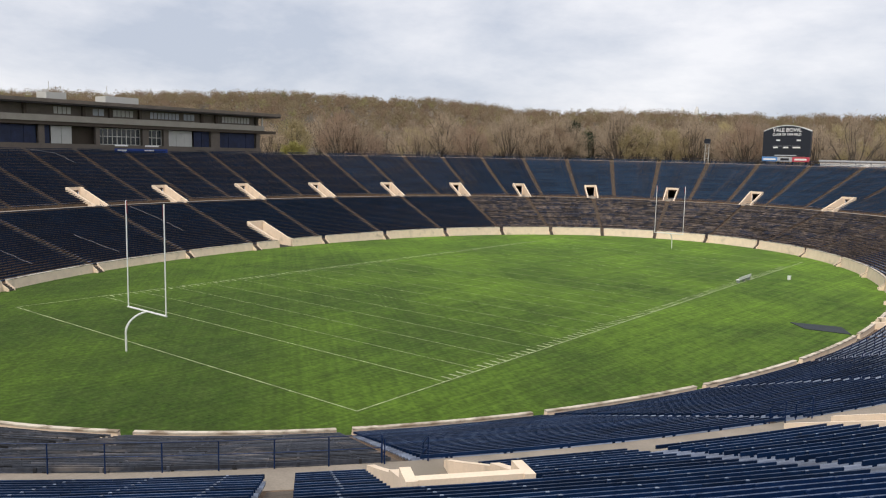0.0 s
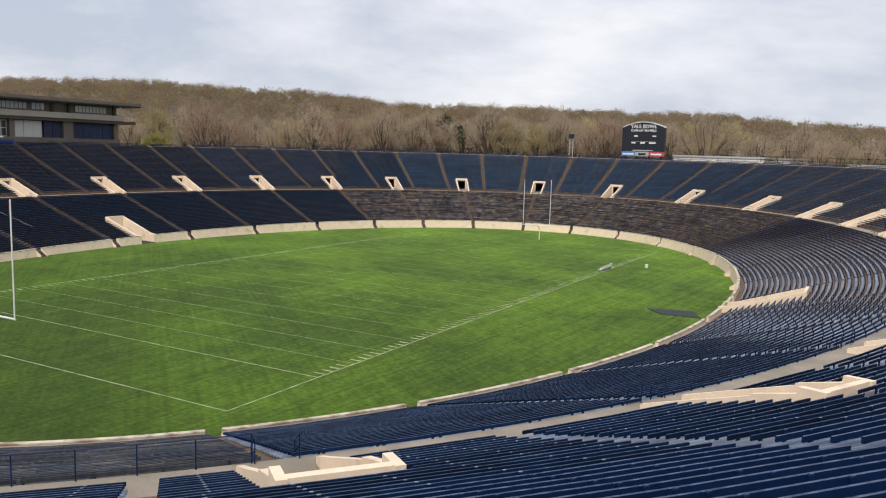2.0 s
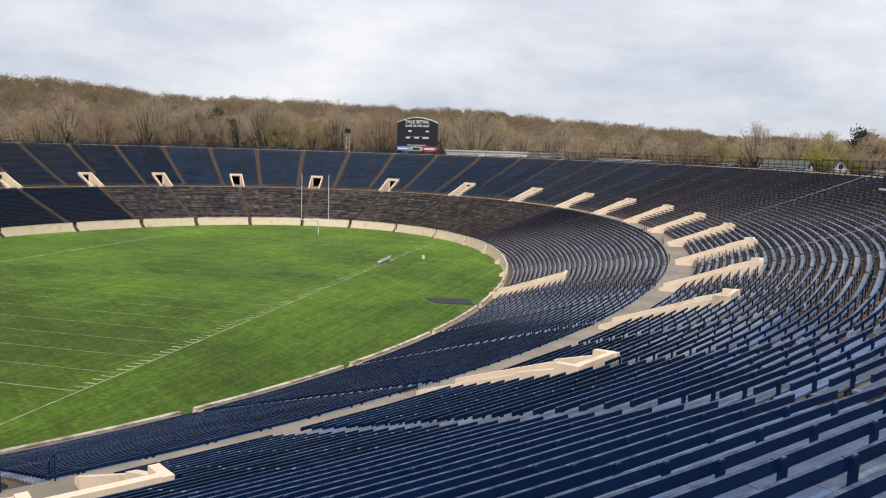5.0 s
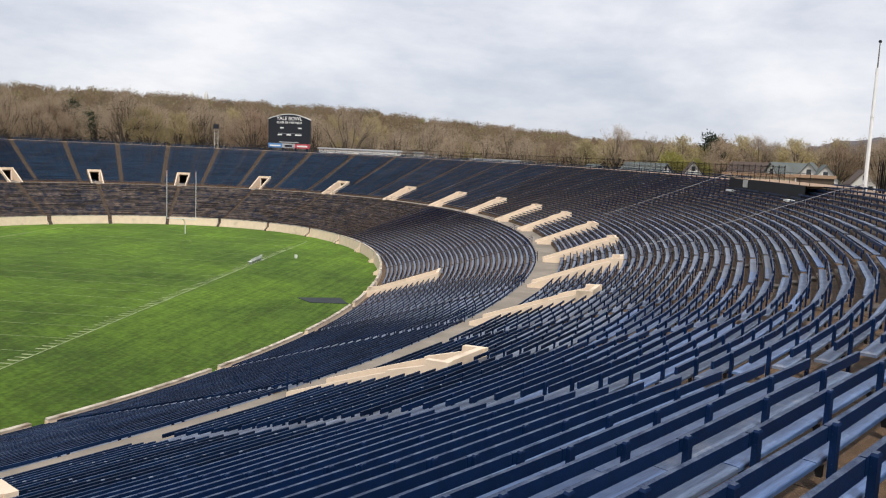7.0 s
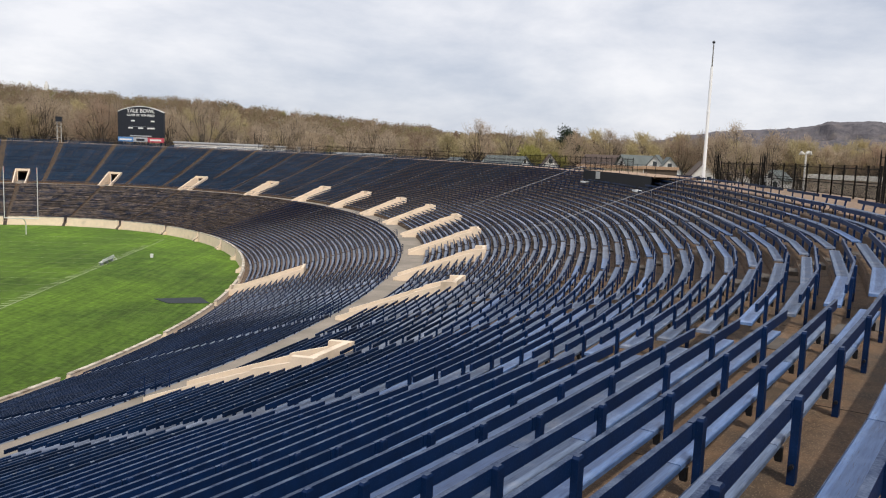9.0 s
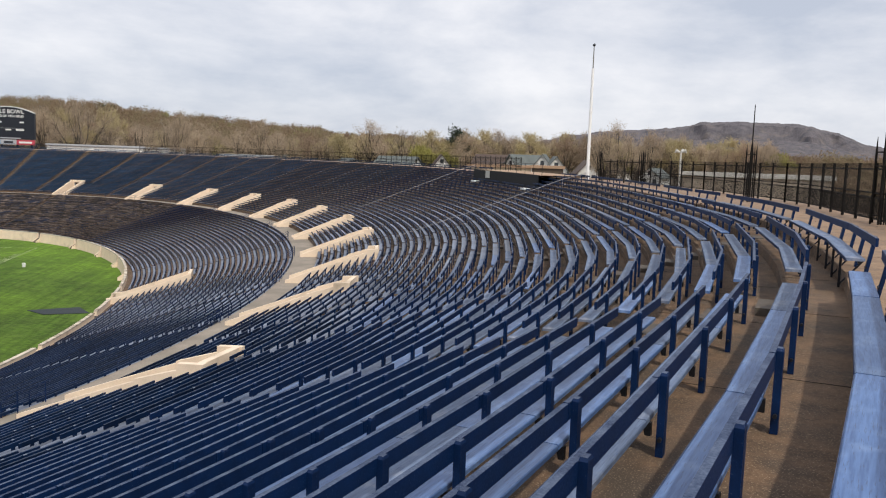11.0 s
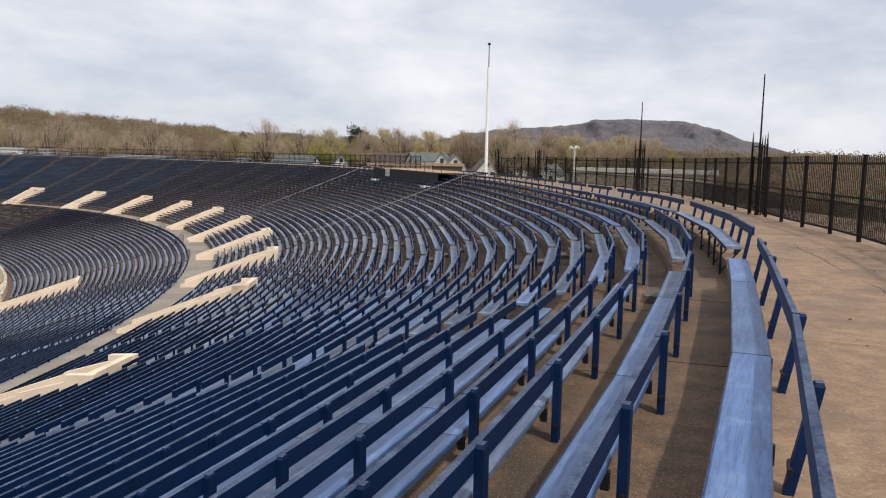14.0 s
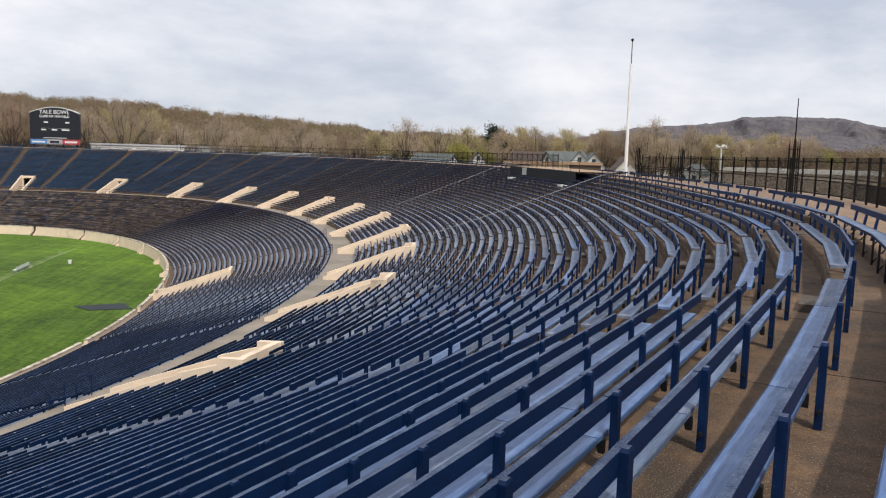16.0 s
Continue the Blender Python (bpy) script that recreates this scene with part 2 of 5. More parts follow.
class Soup:
    """Gathers vertices and faces for one mesh."""
    def __init__(self):
        self.v, self.f = [], []

    def add(self, verts, faces):
        k = len(self.v)
        self.v += verts
        self.f += [tuple(i + k for i in f) for f in faces]

    def hexa(self, lo, hi):
        """A block from four low corners and four high corners, both in turn."""
        self.add(list(lo) + list(hi), [(3, 2, 1, 0), (4, 5, 6, 7), (0, 1, 5, 4), (1, 2, 6, 5), (2, 3, 7, 6), (3, 0, 4, 7)])

    def box(self, x0, y0, z0, x1, y1, z1):
        self.hexa([(x0, y0, z0), (x1, y0, z0), (x1, y1, z0), (x0, y1, z0)], [(x0, y0, z1), (x1, y0, z1), (x1, y1, z1), (x0, y1, z1)])

    def beam(self, a, b, out, depth, z0, z1):
        """A bar from a to b (x, y, z): it spans depth along the level direction out, and z0 to z1 above the ends."""
        lo = [(a[0], a[1], a[2] + z0), (b[0], b[1], b[2] + z0), (b[0] + out[0] * depth, b[1] + out[1] * depth, b[2] + z0), (a[0] + out[0] * depth, a[1] + out[1] * depth, a[2] + z0)]
        self.hexa(lo, [(x, y, z + z1 - z0) for x, y, z in lo])

    def rod(self, a, b, r, sides=6, r2=None):
        a, b = Vector(a), Vector(b)
        d = (b - a).normalized()
        e = d.orthogonal().normalized(); g = d.cross(e)
        ring = lambda c, q: [tuple(c + (e * math.cos(2 * math.pi * i / sides) + g * math.sin(2 * math.pi * i / sides)) * q) for i in range(sides)]
        self.add(ring(a, r) + ring(b, r if r2 is None else r2),
                 [(i, (i + 1) % sides, sides + (i + 1) % sides, sides + i) for i in range(sides)] + [tuple(range(sides))[::-1], tuple(range(sides, 2 * sides))])

    def mesh(self):
        return self.v, [], self.f

    def make(self, name, mat, parent=None, label=""):
        return part(name, self.mesh(), mat, parent, label)


def taller(u):
    """How much higher the field wall stands towards the far end, where the turf falls away."""
    k = min(1.0, max(0.0, (plan(u, 0)[1] + 30) / 75))
    return 0.52 * k * k * (3 - 2 * k)


def sweep(soup, us, profile, keep=lambda u, k: True, more=lambda u: 0.0):
    """Carries a profile of (s, z) along the arcs us. keep says, by arc and strip, which faces stand; more lifts its upper part."""
    rows = [[spot(u, s, z + (more(u) if z > 0.9 else 0.0)) for s, z in profile] for u in us]
    k = len(soup.v)
    n = len(profile)
    for r in rows:
        soup.v += r
    for i in range(len(us) - 1):
        mid = (us[i] + us[i + 1]) / 2
        for j in range(n - 1):
            if keep(mid, j):
                a = k + i * n + j
                soup.f.append((a, a + 1, a + n + 1, a + n))


def grid_arcs(u0, u1, step, edges=()):
    us = set(np.linspace(u0, u1, max(2, int(round((u1 - u0) / step)) + 1)).tolist())
    for e in edges:
        for k in (-1, 0, 1):
            if u0 < e + k * ROUND < u1:
                us = {v for v in us if abs(v - e - k * ROUND) > 0.25 or v in (u0, u1)} | {e + k * ROUND}
    return sorted(us)


# ---- ground, field ----
outer_s = 63.0
soup = Soup()
ring = [plan(u, outer_s) for u in np.linspace(0, ROUND, 160, endpoint=False)]
for k, grow in enumerate((1.0, 1.35, 2.4, 6.0, 36.0)):
    soup.v += [(OX + (x - OX) * grow, OY + (y - OY) * grow, 8.0) for x, y in ring]
for k in range(4):
    for i in range(160):
        j = (i + 1) % 160
        soup.f.append((k * 160 + i, k * 160 + j, (k + 1) * 160 + j, (k + 1) * 160 + i))
GROUND = material("spring_ground", (0.150, 0.135, 0.065), 0.95, dark=(0.120, 0.090, 0.055), grain=0.02, fine=0.4, amount=0.4)
tagged(soup.make("ground", GROUND), "level spring grass and bare earth outside the bowl", "ground", kind="structure")

GRASS = material("mown_turf", (0.065, 0.107, 0.016), 0.92, dark=(0.038, 0.080, 0.006), grain=0.5, fine=5.0, spec=0.2, stain=(0.080, 0.142, 0.013), stain_scale=0.05, stain_at=0.5)
gn, gl = GRASS.node_tree.nodes, GRASS.node_tree.links
gb = gn["Principled BSDF"]
old = gb.inputs["Base Color"].links[0].from_socket
tc = gn.new("ShaderNodeTexCoord")
for turn, length, width, weight in ((140.0, 40.0, 0.4, 0.10), (86.0, 30.0, 0.40, 0.16), (110.0, 4.0, 1.0, 0.08), (0.0, 2.2, 1.6, 0.09), (0.0, 0.45, 0.35, 0.21)):
    mp = gn.new("ShaderNodeMapping"); mp.vector_type = "TEXTURE"
    mp.inputs["Rotation"].default_value[2] = radians(turn)
    mp.inputs["Scale"].default_value = (length, width, 1)
    gl.new(tc.outputs["Object"], mp.inputs[0])
    wv = gn.new("ShaderNodeTexNoise"); wv.inputs["Scale"].default_value, wv.inputs["Detail"].default_value = 1.0, 3
    gl.new(mp.outputs[0], wv.inputs["Vector"])
    mr = gn.new("ShaderNodeMapRange"); mr.inputs["From Min"].default_value, mr.inputs["From Max"].default_value = 0.36, 0.64
    mr.inputs["To Min"].default_value, mr.inputs["To Max"].default_value = 1 - weight, 1 + weight
    gl.new(wv.outputs["Fac"], mr.inputs["Value"])
    hs = gn.new("ShaderNodeHueSaturation")
    gl.new(mr.outputs[0], hs.inputs["Value"]); gl.new(old, hs.inputs["Color"])
    old = hs.outputs[0]
# Brightness put into the turf colour: lighter toward the far end, patchily.
mp = gn.new("ShaderNodeMapping"); mp.inputs["Location"].default_value = (0.0, 0.5, 0.0); mp.inputs["Scale"].default_value = (0.002, 0.0085, 0)
gl.new(tc.outputs["Object"], mp.inputs[0])
down_field = gn.new("ShaderNodeSeparateXYZ"); gl.new(mp.outputs[0], down_field.inputs[0])
patch = gn.new("ShaderNodeTexNoise"); patch.inputs["Scale"].default_value, patch.inputs["Detail"].default_value = 0.06, 4
gl.new(tc.outputs["Object"], patch.inputs["Vector"])
brighten = gn.new("ShaderNodeMath"); brighten.operation = "MULTIPLY_ADD"; brighten.inputs[1].default_value = 0.5
gl.new(patch.outputs["Fac"], brighten.inputs[0]); gl.new(down_field.outputs["Y"], brighten.inputs[2])
mr = gn.new("ShaderNodeMapRange"); mr.inputs["From Min"].default_value, mr.inputs["From Max"].default_value = 0.15, 1.25
mr.inputs["To Min"].default_value, mr.inputs["To Max"].default_value = 0.72, 1.62
gl.new(brighten.outputs[0], mr.inputs["Value"])
hs = gn.new("ShaderNodeHueSaturation"); gl.new(mr.outputs[0], hs.inputs["Value"]); gl.new(old, hs.inputs["Color"])
gl.new(hs.outputs[0], gb.inputs["Base Color"])
tuft = gn.new("ShaderNodeTexNoise"); tuft.inputs["Scale"].default_value = 6.0
gl.new(tc.outputs["Object"], tuft.inputs["Vector"])
gbump = gn.new("ShaderNodeBump"); gbump.inputs["Distance"].default_value = 0.05; gbump.inputs["Strength"].default_value = 0.5
gl.new(tuft.outputs["Fac"], gbump.inputs["Height"]); gl.new(gbump.outputs[0], gb.inputs["Normal"])

soup = Soup()
edge = [plan(u, 0.2) for u in np.linspace(0, ROUND, 200, endpoint=False)]
RINGS = 14
for k in range(RINGS, 0, -1):
    f = k / RINGS
    for x, y in edge:
        px_, py_ = OX + (x - OX) * f, OY + (y - OY) * f
        soup.v.append((px_, py_, slope(px_, py_)))
soup.v.append((OX, OY, slope(OX, OY)))
for k in range(RINGS - 1):
    for i in range(200):
        j = (i + 1) % 200
        soup.f.append((k * 200 + i, k * 200 + j, (k + 1) * 200 + j, (k + 1) * 200 + i))
for i in range(200):
    soup.f.append(((RINGS - 1) * 200 + i, (RINGS - 1) * 200 + (i + 1) % 200, RINGS * 200))
field = tagged(soup.make("field", GRASS), "mown green football turf with striped mowing marks", "field", kind="structure")

YD = 0.9144
HALF_W, END = 26.6667 * YD, 60 * YD


def stripe(x0, y0, x1, y1, width):
    s = Soup()
    d = Vector((x1 - x0, y1 - y0)); n = max(1, int(d.length / 8))
    side = Vector((-d.y, d.x)).normalized() * width / 2
    for i in range(n + 1):
        c = Vector((x0, y0)) + d * i / n
        for q in (c - side, c + side):
            s.v.append((q.x, q.y, slope(q.x, q.y) + 0.012))
    s.f = [(2 * i, 2 * i + 2, 2 * i + 3, 2 * i + 1) for i in range(n)]
    return s


for sx in (-1, 1):
    stripe(sx * HALF_W, -END, sx * HALF_W, END, 0.11).make("side_line", LINE, field)
for y in (-END, END):
    stripe(-HALF_W, y, HALF_W, y, 0.11).make("end_line", LINE, field)
for k in range(-50, 51, 5):
    stripe(-HALF_W, k * YD, HALF_W, k * YD, 0.065 if abs(k) < 50 else 0.10).make("yard_line", LINE, field)
ticks = Soup()
for k in range(-49, 50):
    if k % 5:
        for x0, x1 in ((HALF_W - 1.05, HALF_W - 0.10), (-HALF_W + 0.10, -HALF_W + 1.05)):
            t = stripe(x0, k * YD, x1, k * YD, 0.20)
            ticks.add(t.v, t.f)
tagged(ticks.make("yard_ticks", LINE, field), kind="stuff")

# ---- terraces ----
SEAM = material("dirty_joint", (0.035, 0.027, 0.02), 0.95)
cut_edges = [u + d for u in PORTALS for d in (-HALF, HALF)]
gate_edges = [u + d for u in LOW_GATES for d in (-1.7, 1.7)]
GATE_S = LOW_S + 12 * TREAD
all_u = grid_arcs(0, ROUND, 2.2, cut_edges + gate_edges)

prof = []
for i in range(LOW_ROWS):
    z = LOW_Z + i * LOW_RISE
    prof += [(LOW_S + i * TREAD, z), (LOW_S + (i + 1) * TREAD, z)]
prof = [(0.3, LOW_Z - 0.0)] + prof + [(WALK_S, WALK_Z)]
soup = Soup()
sweep(soup, all_u, prof, lambda u, j: not (any(abs(apart(u, g)) < 1.7 for g in LOW_GATES) and j < 25))
tagged(soup.make("lower_terrace", CONCRETE), "stained brown concrete steps of the lower stand", "terrace", kind="structure")
soup = Soup()
sweep(soup, all_u, [(WALK_S, WALK_Z), (EDGE_S[0], WALK_Z)])
tagged(soup.make("walkway", WALK), "pale concrete walkway between the stands", "walkway", kind="structure")
prof = [(EDGE_S[0], WALK_Z)]
for i in range(UP_ROWS):
    prof += [(EDGE_S[i], ROW_Z[i]), ((EDGE_S + [PROM_S])[i + 1], ROW_Z[i])]
soup = Soup()
sweep(soup, all_u, prof, lambda u, j: not (j <= 2 * CUT_ROWS - 1 and any(abs(apart(u, g)) < HALF for g in PORTALS)))
tagged(soup.make("upper_terrace", CONCRETE), "stained brown concrete steps of the upper stand", "terrace", kind="structure")
seam_rnd = random.Random(12)
for i in range(26, UP_ROWS):
    for u in np.arange(437.0 + seam_rnd.uniform(0, 2), 462, 2.9):
        s0, s1 = EDGE_S[i] + 0.02, (EDGE_S + [PROM_S])[i + 1] - 0.01
        c = [spot(u + du, s, ROW_Z[i] + 0.002) for du, s in ((-0.004, s0), (0.004, s0), (0.004, s1), (-0.004, s1))]
        seam = Soup(); seam.hexa(c, [(x, y, z + 0.003) for x, y, z in c])
        seam.make("seam", SEAM, bpy.data.objects["upper_terrace"])
soup = Soup()
sweep(soup, all_u, [(PROM_S, ROW_Z[-1]), (PROM_S, PROM_Z), (50.2, PROM_Z), (outer_s, 7.95)])
promenade = tagged(soup.make("promenade", PROM), "tan concrete promenade with joints round the rim", "promenade", kind="structure")

# slabs of the promenade with open joints
slab_rnd = random.Random(3)
u0 = 431.5
while u0 < 469:
    u1 = u0 + slab_rnd.uniform(1.7, 2.6)
    so = Soup()
    lo, hi = [], []
    for u, s in [(u0 + 0.003, v) for v in np.linspace(43.36, 49.8, 5)] + [(u1 - 0.003, v) for v in np.linspace(49.8, 43.36, 5)]:
        lo.append(spot(u, s, PROM_Z - 0.06))
    lift = slab_rnd.uniform(0.005, 0.009)
    hi = [(x, y, z + 0.06 + lift) for x, y, z in lo]
    so.v = lo + hi
    so.f = [tuple(range(10, 20))] + [(i, (i + 1) % 10, 10 + (i + 1) % 10, 10 + i) for i in range(10)]
    so.make("slab", PROM, promenade)
    u0 = u1
CRACK = material("crack_dirt", (0.035, 0.026, 0.02), 0.95)


def crack(x0, y0, x1, y1, wander, seed):
    r = random.Random(seed)
    so = Soup()
    d = Vector((x1 - x0, y1 - y0)); n = max(6, int(d.length / 0.16))
    side = Vector((-d.y, d.x)).normalized()
    w = 0.0
    for i in range(n + 1):
        w = w * 0.8 + r.uniform(-1, 1) * wander
        p = Vector((x0, y0)) + d * i / n + side * w
        half = side * r.uniform(0.004, 0.011)
        z = PROM_Z + 0.012 + rim_rise(p.x, p.y)
        so.v += [(p.x - half.x, p.y - half.y, z), (p.x + half.x, p.y + half.y, z)]
    so.f = [(2 * i, 2 * i + 2, 2 * i + 3, 2 * i + 1) for i in range(n)]
    so.make("crack", CRACK, promenade)


crack(73.6, -75.8, 68.2, -83.4, 0.03, 1)
crack(65.6, -84.0, 67.6, -83.2, 0.02, 2)


# field wall, one length between two flights of steps
order = sorted(PORTALS)
for a, b in zip(order, order[1:] + [order[0] + ROUND]):
    spans = [(a + 0.62, b - 0.62)]
    for g in LOW_GATES:
        for k in (0, ROUND):
            if a < g + k < b:
                spans = [(a + 0.62, g + k - 1.7), (g + k + 1.7, b - 0.62)]
    for u0, u1 in spans:
        wall = holder("field_wall")
        us = np.linspace(u0, u1, max(2, int((u1 - u0) / 1.8) + 1)).tolist()
        soup = Soup()
        sweep(soup, us, [(-0.24, -0.3), (0.0, 1.07), (0.27, 1.07), (0.27, LOW_Z - 0.05)], more=taller)
        for u in (u0, u1):
            soup.add([spot(u, -0.24, -0.3), spot(u, 0.27, -0.3), spot(u, 0.27, 1.07 + taller(u)), spot(u, 0.0, 1.07 + taller(u))], [(0, 1, 2, 3)])
        soup.make("wall_face", CREAM, wall)
        soup = Soup()
        sweep(soup, us, [(-0.03, 1.06), (-0.03, 1.16), (0.30, 1.16), (0.30, 1.06)], more=taller)
        for u in (u0, u1):
            k = taller(u)
            soup.add([spot(u, -0.03, 1.06 + k), spot(u, 0.30, 1.06 + k), spot(u, 0.30, 1.16 + k), spot(u, -0.03, 1.16 + k)], [(0, 1, 2, 3)])
        soup.make("coping", COPING, wall, "weathered pale coping")
        for u in np.linspace(u0 + 0.15, u1 - 0.15, max(2, int((u1 - u0) / 4.5) + 1)):
            soup = Soup()
            sweep(soup, [u - 0.14, u + 0.14], [(-0.29, -0.3), (-0.05, 1.05), (0.1, 1.05)], more=taller)
            soup.make("pilaster", CREAM, wall)
        tagged(wall, "cream painted concrete field wall with a pale coping", "field wall", group="field wall lengths", kind="structure")

# flights of steps through the wall, and the stairs up the lower stand
for u in order:
    st = holder("field_steps")
    for k in range(4):
        s0 = 0.3 - 0.28 * k
        soup = Soup()
        z1 = LOW_Z - 0.18 * k
        sweep(soup, [u - 0.6, u + 0.6], [(s0 - 0.28, -0.2), (s0 - 0.28, z1), (s0 + 0.3, z1)])
        soup.make("step", AISLE, st)
    for d in (-0.72, 0.6):
        soup = Soup()
        a, b, c, e = (spot(u + d, -0.9, 0), spot(u + d + 0.12, -0.9, 0), spot(u + d + 0.12, 0.2, 0), spot(u + d, 0.2, 0))
        soup.hexa([(x, y, z - 0.2) for x, y, z in (a, b, c, e)], [(a[0], a[1], a[2] + 0.25), (b[0], b[1], b[2] + 0.25), (c[0], c[1], c[2] + 1.0), (e[0], e[1], e[2] + 1.0)])
        soup.make("cheek_wall", CREAM, st)
    tagged(st, "short brown concrete steps through the field wall", "steps", group="steps to the field", kind="structure")

AISLES_UP = []
for a, b, n in ((434.3, 445.0, 1), (445.0, 488.0, 5), (488.0, 609.2, 14), (609.2, 742.8, 15), (742.8, 950.77, 24)):
    AISLES_UP += [(a + (b - a) * k / n) % ROUND for k in range(n)]
AISLES_UP.sort()
LOW_ROW_S = [LOW_S + i * TREAD for i in range(LOW_ROWS)]
LOW_ROW_Z = [LOW_Z + i * LOW_RISE for i in range(LOW_ROWS)]
for us, ss, zs, nm in ((order, LOW_ROW_S, LOW_ROW_Z, "lower"), (AISLES_UP, EDGE_S, ROW_Z, "upper")):
    soup = Soup()
    for u in us:
        for i in range(1, len(ss)):
            if nm == "upper" and i <= CUT_ROWS and any(abs(apart(u, v)) < HALF + 1.2 for v in PORTALS) or i == 36 and 430 < u < 470:
                continue
            rise = zs[i] - zs[i - 1]
            lo = [spot(u + d, ss[i] + e, zs[i - 1]) for d, e in ((-0.36, -0.30), (0.36, -0.30), (0.36, 0.0), (-0.36, 0.0))]
            soup.hexa(lo, [(x, y, z + rise / 2) for x, y, z in lo])
            lo = [spot(u + d, ss[i] + e, zs[i]) for d, e in ((-0.36, 0.02), (0.36, 0.02), (0.36, 0.29), (-0.36, 0.29))]
            soup.hexa(lo, [(x, y, z + 0.012) for x, y, z in lo])
    tagged(soup.make("aisle_stairs", AISLE), "worn brown half steps of the %s stand's stairs" % nm, "stairs", kind="stuff")

# ---- portals ----
def portal(u):
    p = holder("portal")
    t = 0.24
    n = CUT_ROWS
    for side in (-1, 1):
        soup = Soup()
        ua, ub = u + side * HALF, u + side * (HALF + t)
        tops = [(UP_S - 1.5, WALK_Z + 0.22), (UP_S + 0.15, ROW_Z[0] + 0.50), (HEAD_S - 2.3, ROW_Z[n - 4] + 0.60), (HEAD_S - 2.28, ROW_Z[n - 4] + 0.68), (HEAD_S - 0.72, ROW_Z[n - 2] + 0.74), (HEAD_S - 0.70, ROW_Z[n] + 0.56), (HEAD_S + 0.22, ROW_Z[n] + 0.61)]
        low = [(s, WALK_Z - 0.1) for s, _ in tops]
        k = len(soup.v)
        for uu in (ua, ub):
            soup.v += [spot(uu, s, z) for s, z in low + tops]
        m = len(tops)
        for i in range(m - 1):
            soup.f += [(k + i, k + i + 1, k + m + i + 1, k + m + i), (k + 2 * m + i, k + 2 * m + i + 1, k + 3 * m + i + 1, k + 3 * m + i), (k + m + i, k + m + i + 1, k + 3 * m + i + 1, k + 3 * m + i)]
        soup.f += [(k, k + m, k + 3 * m, k + 2 * m), (k + m - 1, k + 2 * m - 1, k + 4 * m - 1, k + 3 * m - 1)]
        soup.make("side_wall", CREAM, p)
    top = ROW_Z[n] + 0.60
    soup = Soup()
    for ua, ub, z0 in ((u - HALF, u + HALF, WALK_Z + 2.25), (u - HALF, u - 0.92, WALK_Z), (u + 0.92, u + HALF, WALK_Z)):
        lo = [spot(ua, HEAD_S - 0.1, z0), spot(ub, HEAD_S - 0.1, z0), spot(ub, HEAD_S + 0.15, z0), spot(ua, HEAD_S + 0.15, z0)]
        soup.hexa(lo, [(x, y, z + (top if z0 > WALK_Z else WALK_Z + 2.25) - z0) for x, y, z in lo])
    soup.make("head_wall", CREAM, p)
    soup = Soup()
    sweep(soup, [u - HALF, u + HALF], [(UP_S, WALK_Z + 0.005), (HEAD_S, WALK_Z + 0.005)])
    soup.make("ramp_floor", WALK, p)
    soup = Soup()
    for a, b in (((u - 0.92, HEAD_S + 0.3), (u - 0.92, HEAD_S + 7)), ((u + 0.92, HEAD_S + 0.3), (u + 0.92, HEAD_S + 7)), ((u - 0.92, HEAD_S + 7), (u + 0.92, HEAD_S + 7))):
        soup.add([spot(*a, WALK_Z), spot(*b, WALK_Z), spot(*b, WALK_Z + 2.25), spot(*a, WALK_Z + 2.25)], [(0, 1, 2, 3)])
    for z in (WALK_Z, WALK_Z + 2.25):
        soup.add([spot(u - 0.92, HEAD_S + 0.3, z), spot(u + 0.92, HEAD_S + 0.3, z), spot(u + 0.92, HEAD_S + 7, z), spot(u - 0.92, HEAD_S + 7, z)], [(0, 1, 2, 3)])
    soup.make("tunnel", DARK, p, "tunnel with its shade painted near black")
    return tagged(p, "cream concrete portal walls round a dark tunnel mouth", "portal", group="portals of the upper stand", kind="structure")


for u in PORTALS:
    portal(u)


def field_gate(u):
    p = holder("field_gate")
    for side in (-1, 1):
        soup = Soup()
        ua, ub = u + side * 1.7, u + side * 2.0
        tops = [(-0.15, 1.35), (1.2, 1.5), (GATE_S, LOW_Z + 12 * LOW_RISE + 0.75), (GATE_S + 0.3, LOW_Z + 12 * LOW_RISE + 0.9)]
        m = len(tops)
        for uu in (ua, ub):
            soup.v += [spot(uu, s, -0.3) for s, _ in tops] + [spot(uu, s, z) for s, z in tops]
        for i in range(m - 1):
            soup.f += [(i, i + 1, m + i + 1, m + i), (2 * m + i, 2 * m + i + 1, 3 * m + i + 1, 3 * m + i), (m + i, m + i + 1, 3 * m + i + 1, 3 * m + i)]
        soup.f += [(0, m, 3 * m, 2 * m), (m - 1, 2 * m - 1, 4 * m - 1, 3 * m - 1)]
        soup.make("side_wall", CREAM, p)
    soup = Soup()
    top = LOW_Z + 12 * LOW_RISE + 0.9
    lo = [spot(u - 1.7, GATE_S, 2.2), spot(u + 1.7, GATE_S, 2.2), spot(u + 1.7, GATE_S + 0.3, 2.2), spot(u - 1.7, GATE_S + 0.3, 2.2)]
    soup.hexa(lo, [(x, y, z + top - 2.2) for x, y, z in lo])
    soup.make("head_wall", CREAM, p)
    soup = Soup()
    sweep(soup, [u - 1.7, u + 1.7], [(-0.1, 0.02), (GATE_S + 6, 0.02), (GATE_S + 6, 2.2), (GATE_S + 0.3, 2.2)])
    soup.make("tunnel", DARK, p, "tunnel with its shade painted near black")
    return tagged(p, "cream concrete walls round the tunnel down to the field", "field gate", group="gates to the field", kind="structure")


for u in LOW_GATES:
    field_gate(u)

